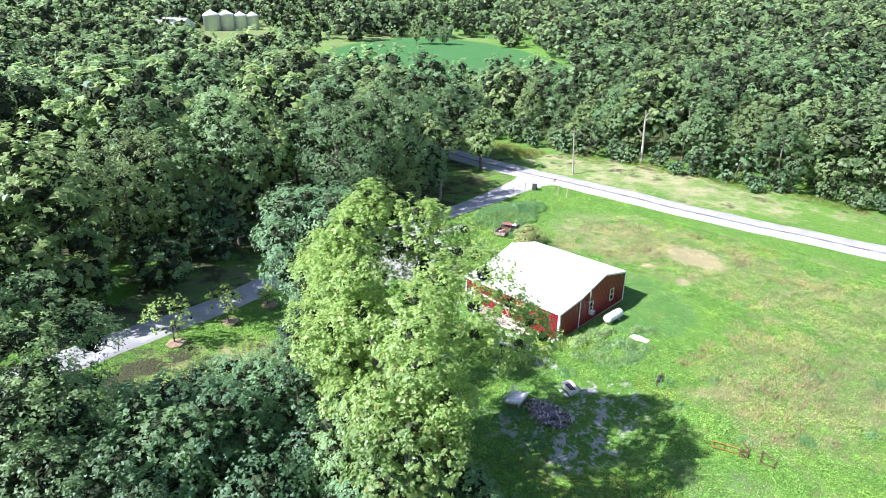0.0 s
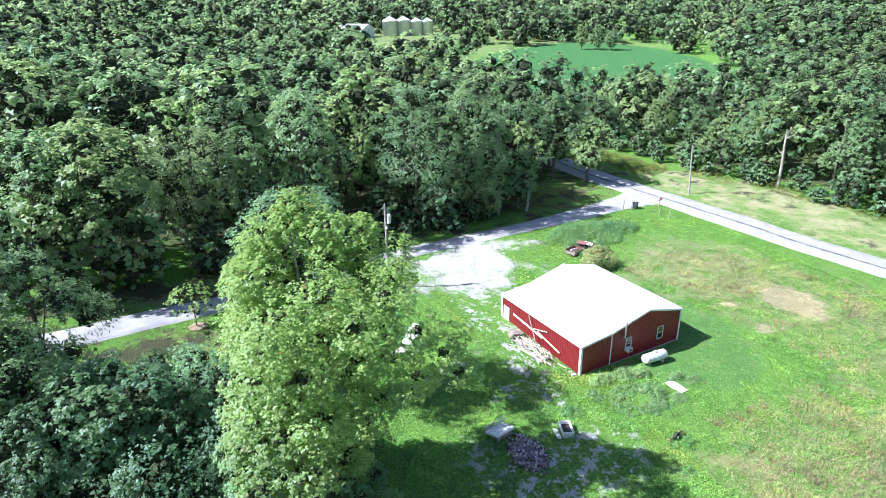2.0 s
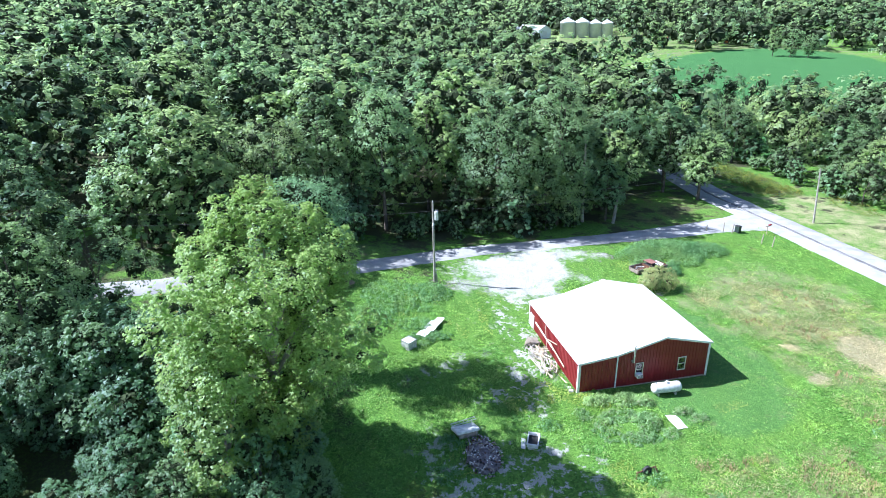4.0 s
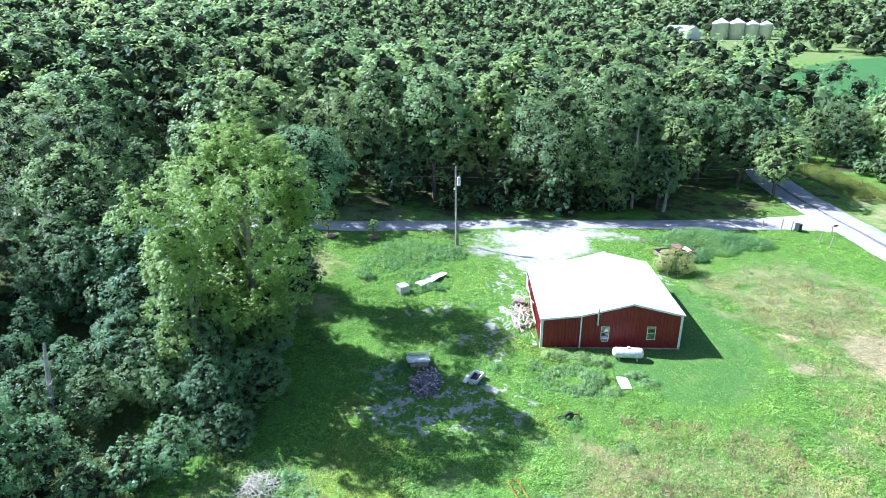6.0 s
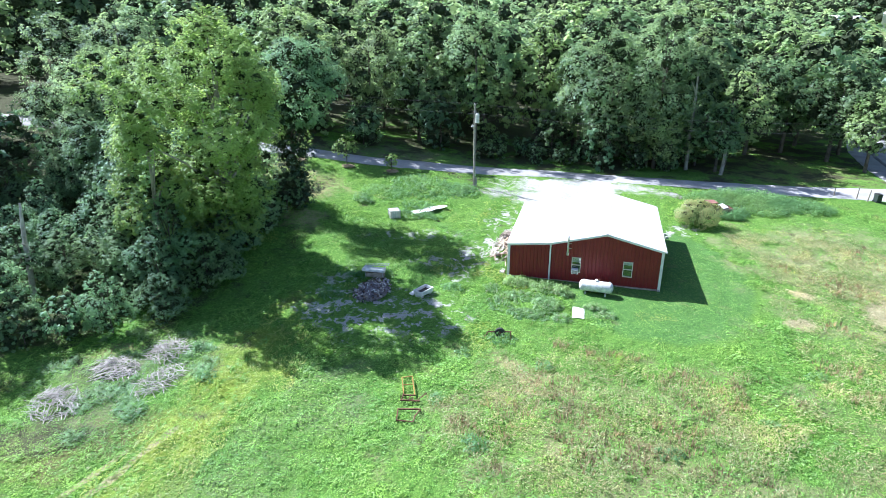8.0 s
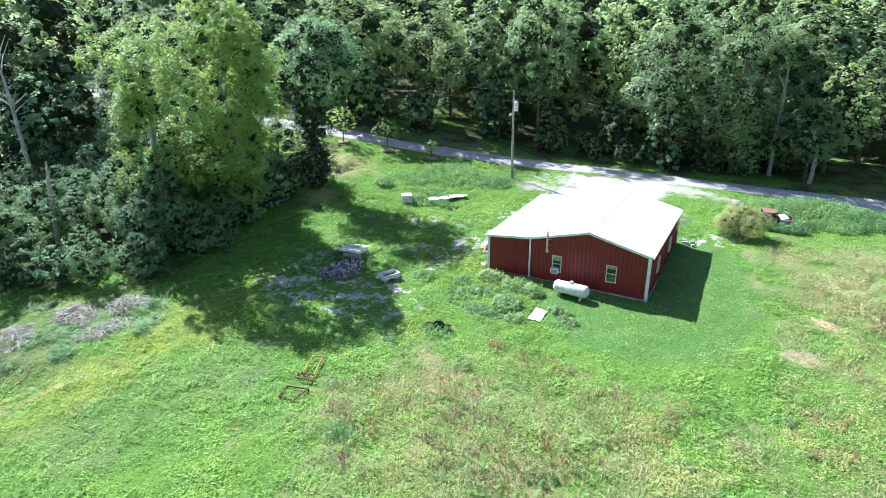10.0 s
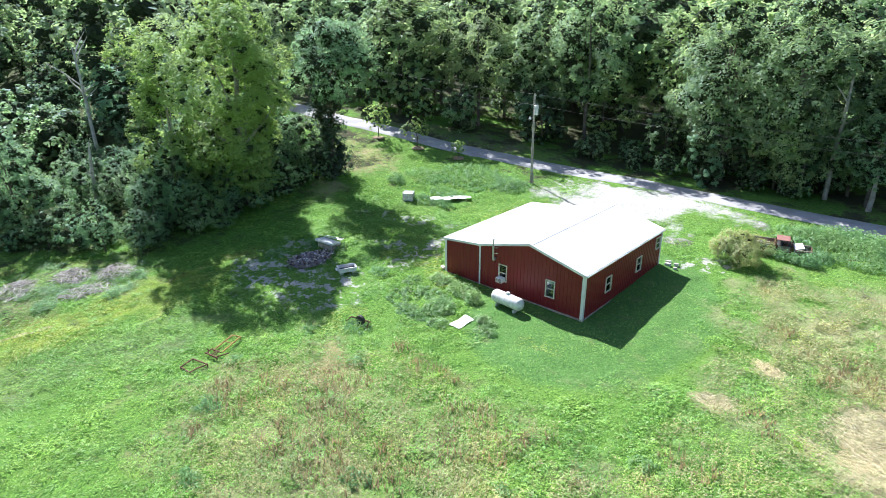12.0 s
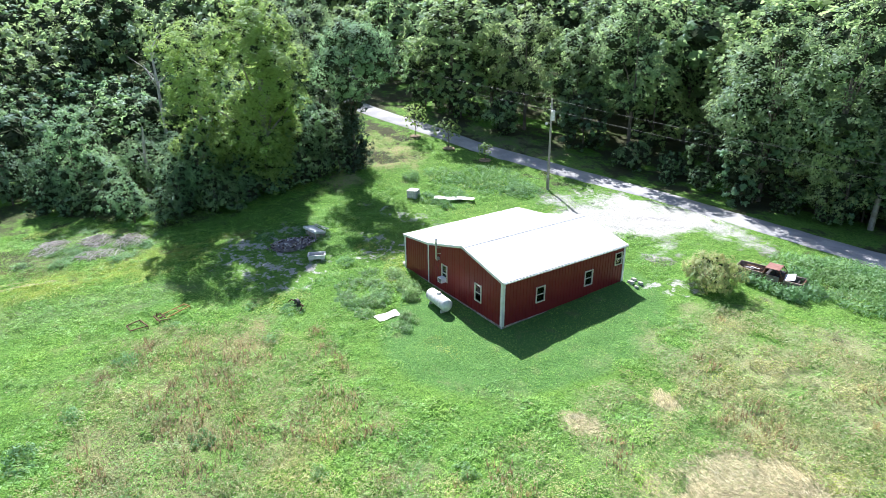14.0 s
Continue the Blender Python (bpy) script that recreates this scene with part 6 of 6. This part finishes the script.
def clumped(rng, x, y, each, wide, high):
    """Blades gathered into low domes round the given places: x, y and height over the ground."""
    n = len(x) * each
    r, a = np.sqrt(rng.random(n)), rng.uniform(0, 2 * np.pi, n)
    w, h = np.repeat(wide, each), np.repeat(high, each)
    return np.repeat(x, each) + r * w * np.cos(a), np.repeat(y, each) + r * w * np.sin(a), h * (1.05 - r * r) * rng.uniform(0.45, 1.0, n)


grng = np.random.default_rng(31)
xa, ya = spread(grng, 430000, -30, 43, -41, 9)
xb, yb = spread(grng, 70000, -26, 45, 9, 33)
x, y = np.concatenate([xa, xb]), np.concatenate([ya, yb])
ok = ~bare(x, y) & (y < np.interp(x, [p[0] for p in LANE], [p[1] for p in LANE]))
for e in MEADOWS[:3]:
    ok &= ~inside(x, y, e, 0.8) | (grng.random(len(x)) < 0.65)
for e in SOIL[2:]:
    ok &= ~inside(x, y, e, 0.8) | (grng.random(len(x)) < 0.2)
for e in STRAW[:3]:
    ok &= ~inside(x, y, e, 1.0)
x, y = x[ok], y[ok]
short = inside(x, y, MOWN, 0.95)
thick = np.clip(0.5 + 0.6 * lumps(x, y, 2.1, 51) + 0.4 * lumps(x, y, 0.7, 52), 0, 1)
gold = (inside(x, y, BAND, 1.0) & (lumps(x * 6, y * 0.5, 2.0, 81) > -0.3)) | (lumps(x, y, 6.0, 82) + 0.5 * lumps(x, y, 1.5, 83) > 0.75)
size = np.where(short, 0.09, 0.10 + 0.09 * thick) * grng.uniform(0.6, 1.4, len(x))
lift = np.where(short, 0.02, 0.02 + 0.16 * thick * grng.random(len(x)))
leaflets("lawn_grass", x[~gold], y[~gold], size[~gold], lift[~gold], 0.8, GRASS, "short bright-green pasture grass in loose tufts", 1)
leaflets("yellowing_grass", x[gold], y[gold], size[gold], lift[gold], 0.8, GRASS_GOLD, "yellow-green mown grass along the vehicle track", 7)

# leafy clumps that stand up out of the sward
x, y = spread(grng, 16000, -32, 43, -41, 30)
k = ~bare(x, y) & (lumps(x, y, 3.2, 41) + 0.8 * lumps(x, y, 1.1, 42) > 0.1) & ~inside(x, y, MOWN, 1.0)
for e in SOIL + STRAW[:3]:
    k &= ~inside(x, y, e, 0.8)
x, y = x[k], y[k]
x, y, h = clumped(grng, x, y, 14, grng.uniform(0.10, 0.34, len(x)), grng.uniform(0.10, 0.42, len(x)))
leaflets("coarse_grass", x, y, grng.uniform(0.09, 0.20, len(x)), h, 0.6, GRASS, "coarser ankle-high clumps of green pasture grass", 5)

# meadow gone to seed
xs_, ys_ = [], []
for e in MEADOWS[:4]:
    n = int(240.0 * math.pi * e[2] * e[3])
    x, y = spread(grng, n, e[0] - e[2] * 1.4, e[0] + e[2] * 1.4, e[1] - e[3] * 1.4, e[1] + e[3] * 1.4)
    k = inside(x, y, e, 1.1)
    xs_.append(x[k]), ys_.append(y[k])
x, y = np.concatenate(xs_), np.concatenate(ys_)
k = ~bare(x, y) & ~inside(x, y, MOWN, 1.05) & (lumps(x, y, 0.9, 9) + 0.6 * lumps(x, y, 2.3, 10) > -0.3)
for e in STRAW[:3]:
    k &= ~inside(x, y, e, 0.9)
x, y = x[k], y[k]
leaflets("meadow_grass", x, y, grng.uniform(0.08, 0.19, len(x)), grng.uniform(0.06, 0.38, len(x)), 1.0, GRASS_TALL, "tall unmown meadow grass gone brown to seed", 2)

# brown seed stalks standing in drifts through the rough grass
n = 26000
x, y = spread(grng, n, -4, 40, -34, 16)
k = np.zeros(n, bool)
for e in MEADOWS[:2]:
    k |= inside(x, y, e, 1.0)
for e in STRAW[:3]:
    k &= ~inside(x, y, e, 1.3)
k &= (lumps(x, y, 2.6, 21) + 0.7 * lumps(x, y, 0.8, 22) > np.where(y < -8, 0.25, 0.6)) & ~inside(x, y, MOWN, 1.1)
tufts("seed_stalks", x[k], y[k], grng.uniform(0.25, 0.6, int(k.sum())), np.full(int(k.sum()), 0.024), 4, leafy("seed_stalks", (0.24, 0.155, 0.085), (0.34, 0.235, 0.13), (0.46, 0.35, 0.20), None, 0, 0.3, sward=True),
      "reddish-brown dock and sorrel stalks gone to seed", 3, 0.5)

# rough growth round the brush piles
x, y = spread(grng, 5200, -29, -16, -29, -15)
k = inside(x, y, (-22.6, -21.5, 5.2, 6.5, -35), 1.0) & (lumps(x, y, 1.6, 61) > -0.1)
for px, py in ((-24.6, -23.2), (-22.8, -20.5), (-21.0, -17.6), (-19.4, -20.6)):
    k &= np.hypot(x - px, y - py) > 1.7
x, y, h = clumped(grng, x[k], y[k], 12, grng.uniform(0.12, 0.40, int(k.sum())), grng.uniform(0.10, 0.45, int(k.sum())))
leaflets("rough_grass", x, y, grng.uniform(0.12, 0.26, len(x)), h, 0.6, LEAF_GREY, "grey-green rough weeds round the brush piles", 6)


# pale straw laid flat in swirls
def swirls(name, zones, count, material, label, seed):
    rng = np.random.default_rng(seed)
    xs, ys = [], []
    for e in zones:
        m = max(e[2], e[3]) * 1.3
        x, y = spread(rng, int(count * m * m), e[0] - m, e[0] + m, e[1] - m, e[1] + m)
        k = inside(x, y, e, 1.25) & (inside(x, y, e, 0.8) | (lumps(x, y, 0.7, 36) + rng.normal(0, 0.4, len(x)) > 0.1))
        xs.append(x[k]), ys.append(y[k])
    x, y = np.concatenate(xs), np.concatenate(ys)
    n = len(x)
    a = 0.6 + 1.5 * lumps(x, y, 2.4, 33) + 0.6 * lumps(x, y, 0.9, 34) + rng.normal(0, 0.22, n)
    d = np.stack([np.cos(a), np.sin(a), 0 * a], 1)
    side = np.stack([-np.sin(a), np.cos(a), rng.normal(0, 0.5, n)], 1) * rng.uniform(0.008, 0.02, (n, 1))
    p = np.stack([x, y, ground_z(x, y) + hummocks(x, y) + 0.03 + 0.14 * np.clip(0.5 + lumps(x, y, 0.8, 35), 0, 1.4) * rng.uniform(0.4, 1, n)], 1)
    tip = p + d * rng.uniform(0.12, 0.34, (n, 1)) + np.stack([0 * a, 0 * a, rng.normal(-0.02, 0.05, n)], 1)
    ob = part(name, quads_mesh(name, np.stack([p - side, p + side, tip], 1).reshape(-1, 3), np.arange(3 * n).reshape(-1, 3)), material)
    return tagged(ob, label, "grass", kind="stuff")


swirls("flattened_straw", STRAW[:3], 420, GRASS_DRY, "bleached dry grass laid flat in swirls", 4)
